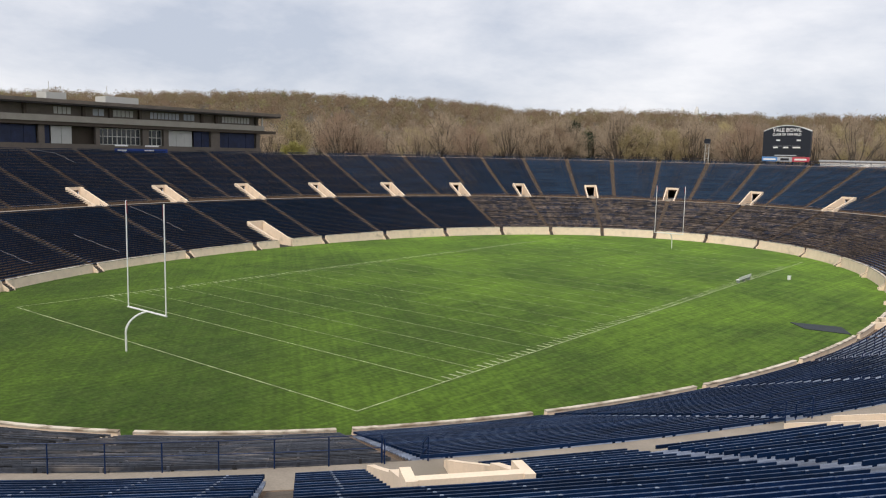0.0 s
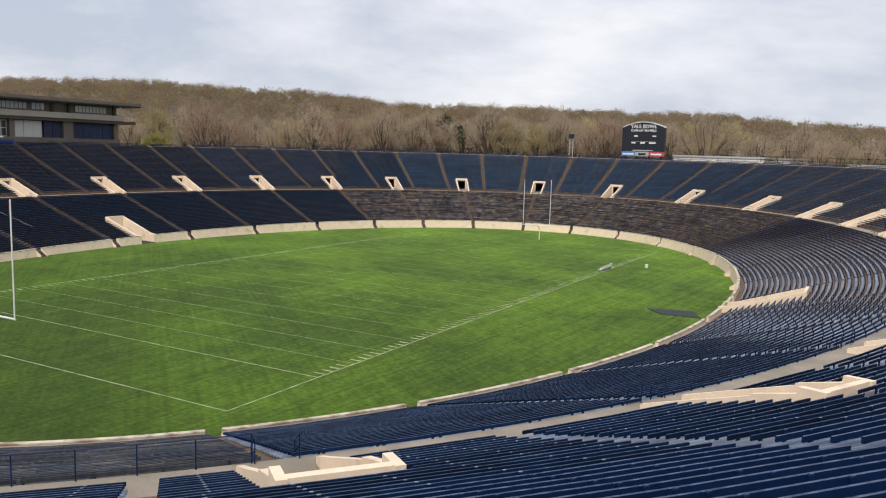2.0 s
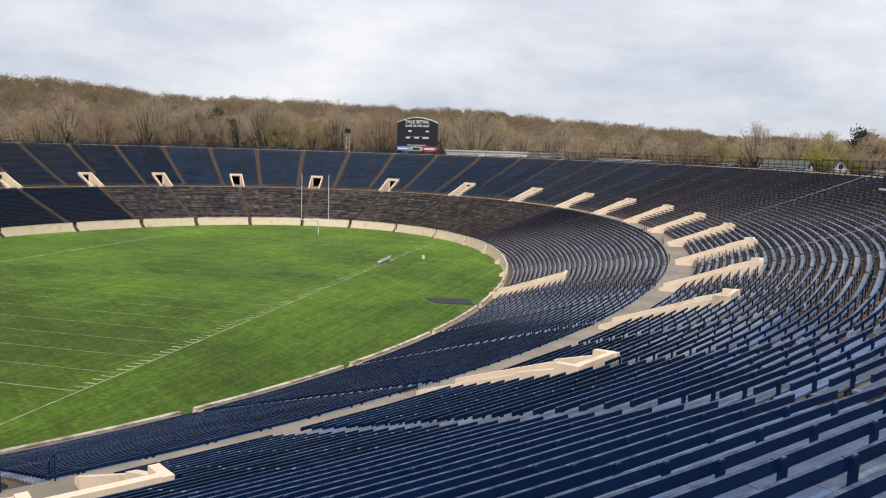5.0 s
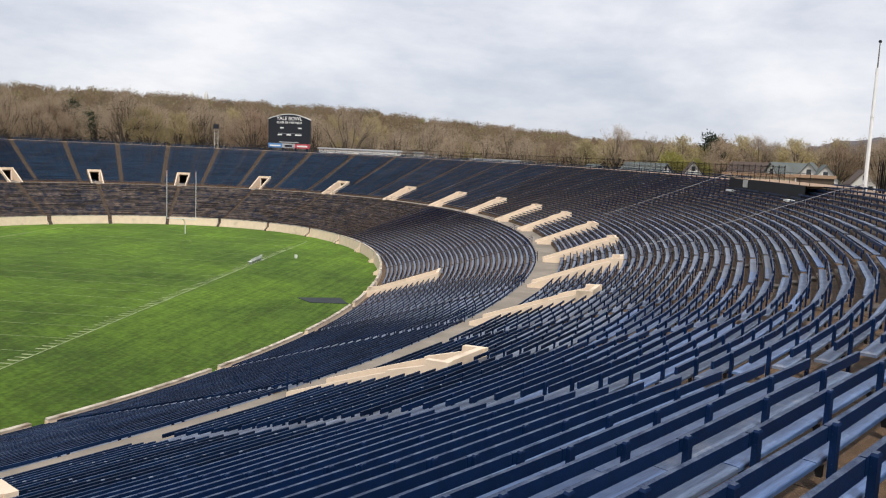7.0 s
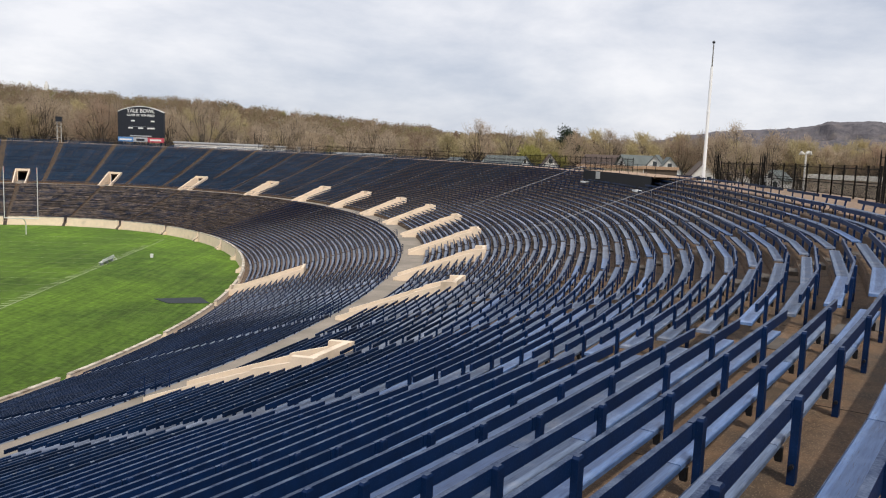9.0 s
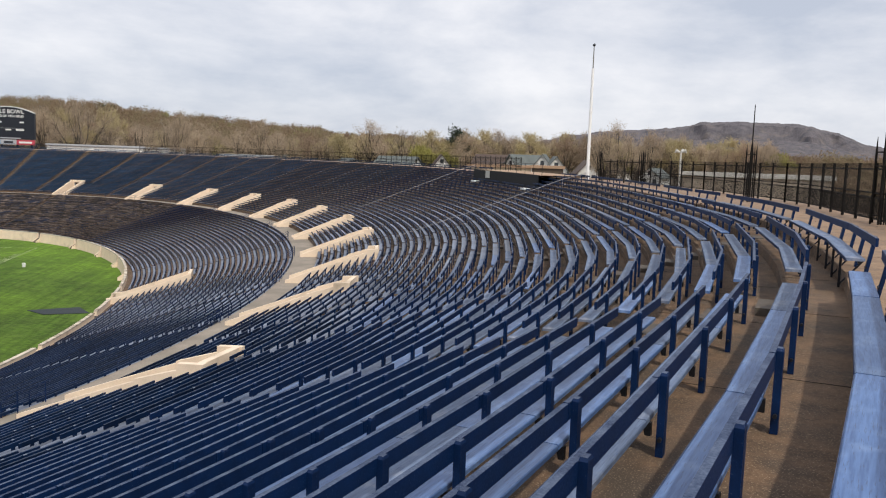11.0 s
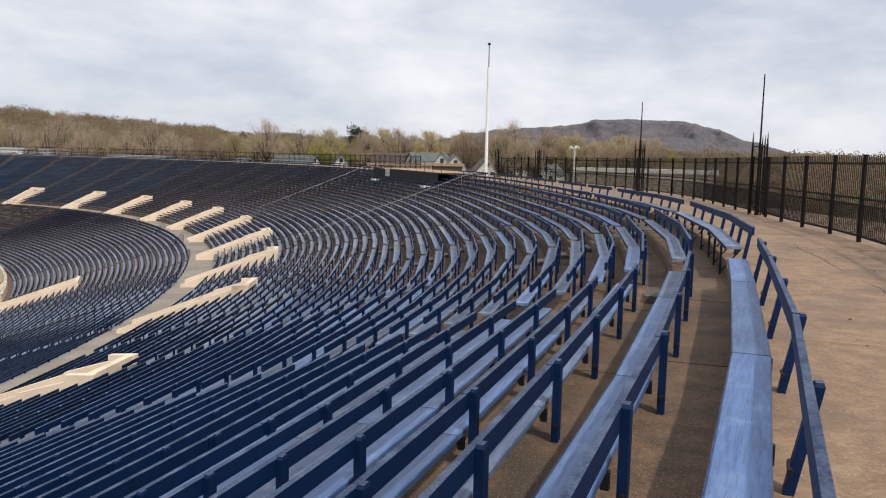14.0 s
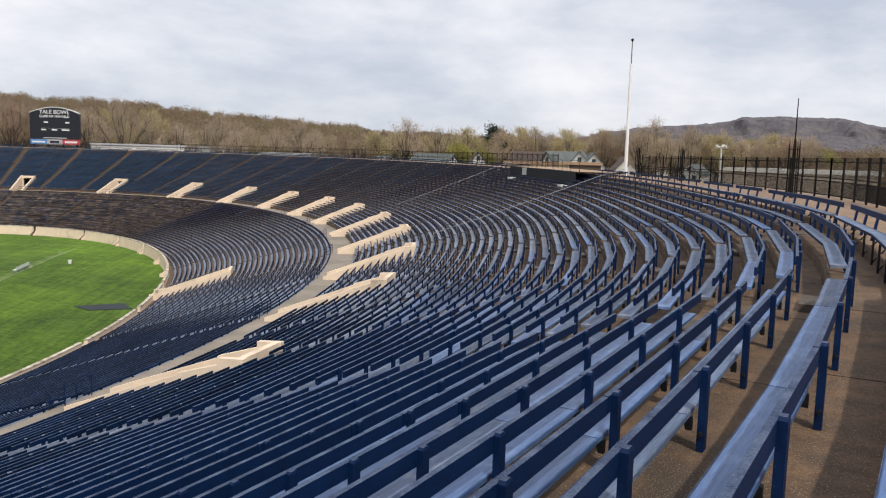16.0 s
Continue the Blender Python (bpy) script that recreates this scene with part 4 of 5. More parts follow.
for x0, x1, z in ((-2.6, -1.6, 22.2), (2.6, 3.6, 22.2), (-3.3, -2.1, 20.35), (-0.7, 0.6, 20.35), (1.7, 3.6, 20.35)):
    so = Soup(); so.box(x0, -0.03, z - 0.18, x1, -0.005, z + 0.18); so.make("caption_bar", WHITE, sb)
so = Soup(); so.box(-3.3, -0.03, 20.7, 3.6, -0.005, 20.76); so.make("caption_rule", GREY_AD, sb)
so = Soup(); so.box(-2.8, -0.03, 18.2, 2.8, -0.005, 18.45); so.make("caption_bar", GREY_AD, sb)


def words(text, size, m, mat, parent):
    cu = bpy.data.curves.new("lettering", "FONT")
    cu.body, cu.size, cu.align_x, cu.align_y, cu.extrude, cu.offset = text, size, "CENTER", "CENTER", 0.01, 0.02
    cu.materials.append(mat)
    ob = new("lettering", cu)
    ob.parent = parent
    ob.matrix_local = m
    return ob


words("YALE BOWL", 1.35, pose(0, -0.03, 24.75, 90, 0, 0), WHITE, sb)
words("CLASS OF 1954 FIELD", 0.78, pose(0, -0.03, 23.65, 90, 0, 0), WHITE, sb)
tagged(sb, "black arched scoreboard with white lettering on the rim", "scoreboard")

# ---- dry leaves and grit blown onto the promenade ----
leaf_rnd = random.Random(21)
so = Soup()
for _ in range(46):
    u, s_ = leaf_rnd.uniform(437, 460), PROM_S + 0.4 + 3.0 * leaf_rnd.random() ** 0.6
    c = Vector(spot(u, s_, PROM_Z + 0.014))
    a_, g = leaf_rnd.uniform(0, 6.3), leaf_rnd.uniform(0.012, 0.038)
    e, f = Vector((math.cos(a_), math.sin(a_), 0)) * g, Vector((-math.sin(a_), math.cos(a_), 0)) * g * 0.55
    so.add([tuple(c - e), tuple(c + f + Vector((0, 0, g * 0.4))), tuple(c + e), tuple(c - f + Vector((0, 0, g * 0.5)))], [(0, 1, 2), (0, 2, 3)])
tagged(so.make("dry_leaves", material("dry_leaf_brown", (0.14, 0.075, 0.04), 0.9, islands=0.5)), "small brown dry leaves scattered on the promenade", "leaves", kind="stuff")

# ---- banner on the rail of the long side ----
CLOTH = material("royal_blue_cloth", (0.02, 0.055, 0.26), 0.8, amount=0.2)
bn = holder("banner")
so = Soup(); sweep(so, np.linspace(768.5, 779.0, 6).tolist(), [(43.2, 14.75), (43.2, 15.6), (43.23, 15.6), (43.23, 14.75)])
so.make("cloth", CLOTH, bn)
for u0, u1 in ((771.3, 773.2), (776.6, 778.4)):
    so = Soup(); sweep(so, [u0, u1], [(43.17, 15.05), (43.17, 15.4), (43.19, 15.4)]); so.make("bar", WHITE, bn)
tagged(bn, "long blue banner with white marks on the stand's top rail", "banner")

# ---- press box on the long side ----
PB = material("press_box_concrete", (0.17, 0.14, 0.115), 0.85, amount=0.3, grain=0.5, fine=8)
FASCIA = material("press_box_fascia", (0.40, 0.36, 0.30), 0.85, amount=0.2, grain=0.5, fine=8)
ROOF = material("press_box_roof", (0.045, 0.038, 0.035), 0.8, amount=0.3)
TARP = material("navy_tarpaulin", (0.012, 0.022, 0.075), 0.6, amount=0.5, grain=0.8, fine=5)
PANEL = material("white_board_panel", (0.55, 0.54, 0.50), 0.7, amount=0.12, grain=0.6, fine=6)
GLASS = material("window_glass", (0.05, 0.06, 0.07), 0.08, spec=0.8)
FRAME = material("white_window_frame", (0.62, 0.60, 0.55), 0.6, amount=0.1)
BROWN = material("brown_boarding", (0.10, 0.075, 0.055), 0.8, amount=0.3)
box_ = holder("press_box", Matrix.Translation((0, 0, 0)))
FX, Y0, Y1 = -90.2, -52.0, 29.6


def pb(name, x0, y0, z0, x1, y1, z1, mat, parent=box_):
    so = Soup(); so.box(x0, y0, z0, x1, y1, z1)
    return so.make(name, mat, parent)


pb("roof", FX - 9, Y0, 24.2, FX + 1.6, 33.8, 25.05, ROOF)
pb("roof_edge", FX + 1.6, Y0, 24.5, FX + 1.75, 33.8, 25.15, PB)
pb("back_wall", FX - 8.6, Y0, 14.0, FX - 8.3, Y1, 24.2, PB)
pb("upper_wall", FX - 1.4, Y0, 22.2, FX - 1.1, Y1 - 0.5, 24.2, PB)
pb("end_wall", FX - 8.3, Y1 - 0.5, 14.0, FX - 1.1, Y1 - 0.2, 24.2, PB)
pb("balcony_parapet", FX - 0.2, Y0, 21.1, FX + 0.15, Y1 + 0.5, 22.25, FASCIA)
pb("balcony_slab", FX - 8.3, Y0, 20.45, FX - 0.2, Y1 + 4.2, 21.1, BROWN)
pb("lower_back", FX - 3.2, Y0, 14.6, FX - 3.0, Y1 - 1.5, 20.45, BROWN)
pb("base_wall", FX - 0.9, Y0, 14.6, FX - 0.6, Y1 + 0.2, 17.0, PB)
for y0, y1, mt in ((-52, -45, TARP), (-43.5, -36, PANEL), (-35, -21.7, TARP), (-20.3, -19.2, TARP), (-19.0, -15.0, PANEL), (5.7, 11.6, PANEL), (12.0, 15.9, TARP), (18.7, 28.4, TARP)):
    k = max(1, int(round((y1 - y0) / 2.3)))
    for i in range(k):
        pb("tarp" if mt is TARP else "panel", FX - 1.6, y0 + (y1 - y0) * i / k + 0.03, 16.4, FX - 1.5 + 0.05 * (i % 2), y0 + (y1 - y0) * (i + 1) / k - 0.03, 20.3, mt)
for y0, y1 in ((-21.5, -20.4), (-10.5, -9.7), (-0.5, 0.9), (4.4, 5.5), (16.1, 18.4), (28.6, 29.6), (-36.0, -35.1), (-44.9, -43.6)):
    pb("pier", FX - 1.7, y0, 14.6, FX - 0.9, y1, 20.45, PB)
for y0, y1, k in ((-9.6, -0.6, 9), (1.0, 4.3, 3)):
    w = pb("glazing", FX - 1.95, y0, 17.0, FX - 1.9, y1, 20.3, GLASS)
    for i in range(k + 1):
        pb("mullion", FX - 1.9, y0 + (y1 - y0) * i / k - 0.07, 17.0, FX - 1.78, y0 + (y1 - y0) * i / k + 0.07, 20.3, FRAME, w)
    for z in (17.0, 18.6, 20.15):
        pb("transom", FX - 1.9, y0, z, FX - 1.8, y1, z + 0.12, FRAME, w)
for y0, y1, k in ((-41, -35, 6), (-18.6, -15.2, 4), (-11.0, -8.6, 2), (-6.8, -2.4, 5), (1.3, 8.2, 8), (9.2, 12.0, 3), (19.0, 26.7, 9)):
    # Panes are opaque: lit ones painted white, the others grey.
    w = pb("window", FX - 1.09, y0, 22.6, FX - 1.05, y1, 23.9, PANEL if y0 in (-18.6, -6.8, 19.0) else GREY_AD)
    for i in range(k + 1):
        pb("mullion", FX - 1.05, y0 + (y1 - y0) * i / k - 0.05, 22.55, FX - 0.98, y0 + (y1 - y0) * i / k + 0.05, 23.95, PB, w)
for y in (-24, -13, -7.6, -1.2, 13.5, 17.3, 28.4):
    pb("column", FX - 1.0, y - 0.25, 22.2, FX - 0.3, y + 0.25, 24.2, BROWN)
pb("end_post", FX - 0.4, Y1 + 0.1, 21.1, FX - 0.15, Y1 + 0.35, 24.2, FRAME)
for y0, y1 in ((-18.6, -14.8), (-6.9, 0.3)):
    rb = pb("roof_cabin", FX - 7.5, y0, 25.05, FX - 3.5, y1, 26.7, PANEL)
    pb("aerial", FX - 5.2, y0 + 1.2, 26.7, FX - 5.12, y0 + 1.28, 28.8, FRAME, rb)
tagged(box_, "two storey concrete press box with navy tarpaulins on the rim", "press box")
for y0, y1 in ((-8.0, -5.3), (-1.5, 1.5)):
    bn = holder("banner")
    so = Soup(); so.box(-88.6, y0, 16.75, -88.55, y1, 17.05)
    so.make("cloth", WHITE, bn)
    tagged(bn, "small white banner on the stand below the press box", "banner", group="banners")


# ---- camera platform with a black skirt on the stand ----
pf = holder("platform")
BLACK = material("black_skirt", (0.010, 0.010, 0.012), 0.8, amount=0.4)
DECK = material("plywood_deck", (0.42, 0.28, 0.18), 0.8, amount=0.2)
ua, ub = 495.0, 517.5
us = np.linspace(ua, ub, 9)
so = Soup()
sweep(so, us.tolist(), [(41.0, 13.9), (41.0, 15.2), (41.12, 15.2), (41.12, 13.9)])
so.make("skirt", BLACK, pf, "black cloth skirt")
so = Soup()
sweep(so, us.tolist(), [(41.13, 15.06), (41.13, 15.18), (45.6, 15.18), (45.6, 15.06), (41.13, 15.06)])
so.make("deck", DECK, pf, "tan plywood deck")
for u in us:
    x, y, z = spot(u, 41.3, 15.18)
    so = Soup(); so.rod((x, y, z), (x, y, z + 1.05), 0.025, 5); so.make("rail_post", STEEL, pf)
so = Soup()
for a, b in zip(us, us[1:]):
    so.rod(spot(a, 41.3, 16.2), spot(b, 41.3, 16.2), 0.022, 5)
so.make("hand_rail", STEEL, pf)
so = Soup()
c = [spot(511.6, 40.97, 14.35), spot(513.0, 40.97, 14.35), spot(513.0, 40.93, 14.35), spot(511.6, 40.93, 14.35)]
so.hexa(c, [(x, y, z + 0.8) for x, y, z in c]); so.make("sign", PANEL, pf, "pale grey sign board")
tagged(pf, "raised platform with black skirt and tan deck on the stand", "platform")
for u, s in ((513.2, 39.5), (494.8, 39.5)):
    i = int((s - UP_S) / UP_TREAD)
    so = Soup()
    c = [spot(u - 0.8, s, ROW_Z[i] + 0.46), spot(u + 0.8, s, ROW_Z[i] + 0.46), spot(u + 0.8, s + 0.5, ROW_Z[i] + 0.46), spot(u - 0.8, s + 0.5, ROW_Z[i] + 0.46)]
    so.hexa(c, [(x, y, z + 0.16) for x, y, z in c])
    st = holder("sheet")
    so.make("cover", WHITE, st)
    tagged(st, "folded white sheet lying on the blue benches", "sheet", group="white sheets")

# ---- things at the field's edge ----
so = Soup()
MAT = material("dark_rubber_mat", (0.022, 0.032, 0.038), 0.75, amount=0.3, grain=0.6, fine=5)
mt = holder("ground_mat")
for (x0, y0), (x1, y1), (x2, y2), (x3, y3) in (((37.3, -3.0), (39.4, -5.4), (43.6, -4.9), (42.0, -1.6)),):
    c = [(x, y, slope(x, y) + 0.01) for x, y in ((x0, y0), (x1, y1), (x2, y2), (x3, y3))]
    so.hexa(c, [(x, y, z + 0.05) for x, y, z in c])
so.make("sheet", MAT, mt)
tagged(mt, "dark rubber mat laid flat on the turf", "mat")
th = holder("team_bench", Matrix.Translation((24.2, 23.6, slope(24.2, 23.6))))
so = Soup(); so.box(-0.35, -2.6, 0.40, 0.15, 2.6, 0.46); so.make("seat", WHITE, th)
so = Soup(); so.box(0.15, -2.6, 0.55, 0.21, 2.6, 0.85); so.make("backrest", WHITE, th)
for y in (-2.2, 0, 2.2):
    so = Soup(); so.box(-0.3, y - 0.04, 0, 0.1, y + 0.04, 0.4); so.box(0.1, y - 0.04, 0, 0.16, y + 0.04, 0.8); so.make("leg", GREY_AD, th)
tagged(th, "long white bench standing on the side line", "bench")
th = holder("kicking_net", Matrix.Translation((24.1, 26.9, slope(24.1, 26.9))) @ Matrix.Scale(0.42, 4))
for a, b in (((-0.6, -0.9, 0), (-0.6, -0.9, 1.5)), ((-0.6, 0.9, 0), (-0.6, 0.9, 1.5)), ((-0.6, -0.9, 1.5), (-0.6, 0.9, 1.5)), ((0.8, -0.9, 0), (-0.6, -0.9, 1.5)), ((0.8, 0.9, 0), (-0.6, 0.9, 1.5)), ((-0.6, -0.9, 0.03), (0.8, -0.9, 0.03)), ((-0.6, 0.9, 0.03), (0.8, 0.9, 0.03))):
    so = Soup(); so.rod(a, b, 0.035, 6); so.make("tube", WHITE, th)
tagged(th, "small white tube frame standing by the side line", "net frame")
th = holder("bin", Matrix.Translation((28.5, 30.6, slope(28.5, 30.6))))
so = Soup(); so.rod((0, 0, 0), (0, 0, 0.5), 0.22, 14, 0.25); so.make("body", WHITE, th)
so = Soup(); so.rod((0, 0, 0.5), (0, 0, 0.56), 0.27, 14, 0.24); so.make("lid", WHITE, th)
tagged(th, "round white bin standing on the turf", "bin")

# ---- loudspeaker mast, far camera mast ----
x, y, z = 59.5 + math.sin(radians(30.55)) * 72, -90 + math.cos(radians(30.55)) * 72, 11.2
th = holder("loudspeaker_mast", Matrix.Translation((x, y, z)))
so = Soup(); so.rod((0, 0, -2), (0, 0, 6.6), 0.11, 8, 0.08); so.make("pole", PANEL, th)
for dx, dy in ((-0.5, 0.15), (0.35, -0.3), (0.4, 0.35)):
    so = Soup(); so.rod((dx * 0.2, dy * 0.2, 6.6), (dx * 0.9, dy * 0.9, 6.7), 0.07, 10, 0.2); so.make("horn", PANEL, th)
tagged(th, "white mast with three horn loudspeakers beyond the fence", "mast")
x, y, z = spot(138.0, 46.0, PROM_Z)
th = holder("floodlight_mast", Matrix.Translation((x, y, z)))
for d in (-0.5, 0.5):
    so = Soup(); so.rod((d, 0, 0), (d, 0, 5.2), 0.09, 6); so.make("pole", PANEL, th)
for h in (1.2, 2.6, 4.0, 5.1):
    so = Soup(); so.rod((-0.5, 0, h), (0.5, 0, h), 0.06, 6); so.make("brace", PANEL, th)
so = Soup(); so.box(-0.7, -0.4, 5.2, 0.7, 0.4, 6.4); so.make("lamp_box", BOARD, th)
tagged(th, "slim twin pole mast with a dark lamp box", "mast")

# ---- houses and low buildings outside ----
EYE = Vector((59.2, -89.9, 0))


def away(turn, dist, z=8.0):
    a = radians(turn)
    return EYE.x - math.sin(a) * dist, EYE.y + math.cos(a) * dist, z


def house(turn, dist, w, l, wall_h, roof_h, wall_mat, roof_mat, spin, label):
    x, y, z = away(turn, dist)
    th = holder("house", pose(x, y, z, 0, 0, turn + spin))
    so = Soup()
    so.v = [(-w / 2, -l / 2, 0), (w / 2, -l / 2, 0), (w / 2, l / 2, 0), (-w / 2, l / 2, 0), (-w / 2, -l / 2, wall_h), (w / 2, -l / 2, wall_h), (w / 2, l / 2, wall_h), (-w / 2, l / 2, wall_h), (0, -l / 2, wall_h + roof_h), (0, l / 2, wall_h + roof_h)]
    so.f = [(0, 1, 5, 8, 4), (2, 3, 7, 9, 6), (1, 2, 6, 5), (3, 0, 4, 7)]
    so.make("wall", wall_mat, th)
    for sgn in (-1, 1):
        so = Soup()
        e = 0.5
        k = roof_h / (w / 2)
        a = [(sgn * (w / 2 + e), -l / 2 - e, wall_h - e * k), (sgn * (w / 2 + e), l / 2 + e, wall_h - e * k), (0, l / 2 + e, wall_h + roof_h), (0, -l / 2 - e, wall_h + roof_h)]
        so.hexa(a if sgn > 0 else a[::-1], [(q[0], q[1], q[2] + 0.22) for q in (a if sgn > 0 else a[::-1])])
        so.make("roof_slope", roof_mat, th)
    for zz in (wall_h - 1.9, wall_h - 4.6):
        if zz > 0.5:
            for xx in (-w / 4, w / 4):
                so = Soup(); so.box(xx - 0.5, -l / 2 - 0.05, zz, xx + 0.5, -l / 2 + 0.02, zz + 1.4)
                win = so.make("window", GLASS, th)
                so = Soup(); so.box(xx - 0.6, -l / 2 - 0.09, zz - 0.12, xx + 0.6, -l / 2 - 0.04, zz); so.make("sill", FRAME, win)
    so = Soup(); so.box(-0.45, -l / 2 - 0.05, wall_h + roof_h * 0.25, 0.45, -l / 2 + 0.02, wall_h + roof_h * 0.25 + 1.1); so.make("window", GLASS, th)
    return tagged(th, label, "house", group="houses beyond the bowl")


SIDING = material("white_siding", (0.78, 0.77, 0.74), 0.7, amount=0.12, grain=0.5, fine=5)
SHINGLE = material("grey_green_shingles", (0.15, 0.17, 0.165), 0.9, amount=0.3, grain=0.8, fine=6)
SHINGLE_B = material("brown_shingles", (0.13, 0.095, 0.08), 0.9, amount=0.3, grain=0.8, fine=6)
YELLOW = material("cream_siding", (0.62, 0.53, 0.38), 0.7, amount=0.12, grain=0.5, fine=5)
for turn, dist, w, l, h, r, wm, rm, spin in (
        (-20.0, 196, 8.0, 13.0, 7.0, 4.2, SIDING, SHINGLE, -52), (-21.2, 190, 6.5, 10.0, 7.2, 4.2, SIDING, SHINGLE, -6), (-21.95, 186, 6.5, 10.0, 6.9, 4.0, SIDING, SHINGLE, 6),
        (-17.6, 200, 8.0, 13.0, 7.0, 4.0, SIDING, SHINGLE_B, 58), (-13.7, 205, 5.5, 9.0, 6.9, 3.6, SIDING, SHINGLE_B, 5), (-10.6, 215, 9.0, 14.0, 6.8, 2.8, SIDING, SHINGLE, 62), (-24.2, 196, 6.5, 9.0, 6.6, 3.6, SIDING, SHINGLE_B, 10),
        (-7.0, 230, 8.0, 12.0, 6.0, 2.6, SIDING, SHINGLE, 20), (-2.4, 245, 9.0, 12.0, 6.0, 3.0, YELLOW, SHINGLE, 15), (-26.5, 200, 7.0, 10.0, 5.6, 2.8, SIDING, SHINGLE_B, 10), (-29.0, 215, 7.0, 10.0, 5.8, 2.8, SIDING, SHINGLE, -20),
        (24.5, 268, 6.0, 9.0, 6.2, 3.2, SIDING, SHINGLE, 20), (33.5, 262, 8.0, 10.0, 6.4, 3.2, SIDING, SHINGLE, 10), (36.5, 268, 8.0, 10.0, 6.0, 3.0, SIDING, SHINGLE_B, -15)):
    w, l, r, h = w * 0.78, l * 0.8, r * 0.78, h * 0.98
    house(turn, dist, w, l, h, r, wm, rm, spin, "%s house with a gabled %s roof among bare trees" % ("cream" if wm is YELLOW else "white", "brown" if rm is SHINGLE_B else "grey green"))


def shed(turn, dist, w, d, h, mat, roof_mat, spin, label, ribs=False):
    x, y, z = away(turn, dist)
    th = holder("low_building", pose(x, y, z, 0, 0, turn + spin))
    so = Soup(); so.box(-w / 2, -d / 2, 0, w / 2, d / 2, h); so.make("wall", mat, th)
    so = Soup(); so.box(-w / 2 - 0.3, -d / 2 - 0.3, h, w / 2 + 0.3, d / 2 + 0.3, h + 0.5); so.make("roof", roof_mat, th)
    for k in range(int(w / 0.9) if ribs else 0):
        so = Soup(); so.box(-w / 2 + 0.3 + k * 0.9, -d / 2 - 0.12, 0, -w / 2 + 0.7 + k * 0.9, -d / 2, h - 0.1); so.make("rib", mat, th)
    for k in range(0 if ribs else int(w / 6)):
        so = Soup(); so.box(-w / 2 + 2 + k * 6, -d / 2 - 0.05, h - 2.4, -w / 2 + 5 + k * 6, -d / 2 + 0.02, h - 1.0); so.make("window", GLASS, th)
    tagged(th, label, "building", group="low buildings beyond the bowl")


shed(9.9, 240, 24, 14, 8.9, SIDING, GREY_AD, 0, "long pale low building behind the scoreboard trees")
shed(5.2, 250, 16, 12, 8.8, SIDING, GREY_AD, 4, "long pale low building beyond the rim")
shed(0.2, 240, 14, 10, 7.6, PANEL, GREY_AD, 10, "pale flat roofed building beyond the rim")
shed(-18.05, 150, 11.5, 8, 7.4, YELLOW, DECK, 0, "tan low building with a pinkish flat roof behind the platform")
shed(-21.5, 146, 5.6, 8, 7.5, BROWN, DECK, 0, "dark brown flat roofed hut behind the platform")
CORRUGATED = material("tan_corrugated_sheet", (0.46, 0.39, 0.31), 0.6, amount=0.2, grain=0.5, fine=6)
shed(-35.7, 105, 16.5, 10, 7.5, CORRUGATED, PANEL, 0, "long tan corrugated building with a pale roof beyond the fence", True)

# ---- hills ----
WOODS = material("bare_woods_floor", (0.125, 0.098, 0.066), 0.95, amount=0.3, grain=0.02, fine=0.15)
CLIFF = material("ridge_woods_and_rock", (0.155, 0.138, 0.146), 0.95, dark=(0.060, 0.058, 0.070), grain=0.05, fine=0.3, stretch=(1, 1, 0.3), stain=(0.17, 0.145, 0.135), stain_scale=0.035, stain_at=0.62, bump=6.0)


def bell(x, c, w):
    return math.exp(-((x - c) / w) ** 2)


def hill_top(turn):
    """Height of the wooded ridge against the turn from the stand."""
    h = float(np.interp(turn, (-60, -30, -12, -4, 3, 10, 22, 33, 38, 50, 60, 75), (8, 13, 22, 27, 34, 42, 46, 47, 55, 60, 52, 44)))
    return h + 2.5 * noise.noise((turn * 0.35, 3.1, 0)) + 1.5 * noise.noise((turn * 1.3, 7.7, 0))


def hill_z(turn, dist):
    k = min(1.0, max(0.0, (dist - 330) / 570))
    return 8.0 + hill_top(turn) * (k * k * (3 - 2 * k))


so = Soup()
turns, dists = np.linspace(84, -66, 120), np.linspace(330, 1300, 40)
for a in turns:
    for d in dists:
        x, y, _ = away(a, d)
        so.v.append((x, y, hill_z(a, d) - 0.3 + 2.5 * min(1.0, max(0.0, (d - 380) / 60))))
for i in range(119):
    for j in range(39):
        k = i * 40 + j
        so.f.append((k, k + 1, k + 41, k + 40))
tagged(so.make("hill", WOODS), "low wooded hills round the town in early spring", "hill", kind="structure")

RIDGE_AT = (-62, -52, -48, -44.5, -41.7, -40.2, -38, -34.5, -31.9, -29.8, -27, -24.6, -22, -18)
RIDGE_TOP = (20, 26, 34, 52, 82, 106, 127, 131, 128, 111, 104, 95, 80, 40)
so = Soup()
turns, dists = np.linspace(-18, -62, 420), np.linspace(1700, 2260, 34).tolist() + [2700, 3300]
for a in turns:
    top = float(np.interp(a, RIDGE_AT, RIDGE_TOP))
    for dist in dists:
        k = float(np.interp(dist, (1700, 1900, 2040, 2090, 2200, 2700, 3300), (0.0, 0.40, 0.62, 0.90, 1.0, 0.85, 0.0)))
        x, y, _ = away(a, dist + 55 * noise.noise((a * 0.8, 9.0, k * 2)) * (0 < k < 1))
        so.v.append((x, y, 8 + top * k + (0 < k) * (4.0 * noise.noise((a * 0.9, k * 2, 2.0)) + 2.0 * noise.noise((x * 0.035, y * 0.035, 1.5)) + 2.2 * noise.noise((x * 0.16, y * 0.16, 4.5)))))
n = len(dists)
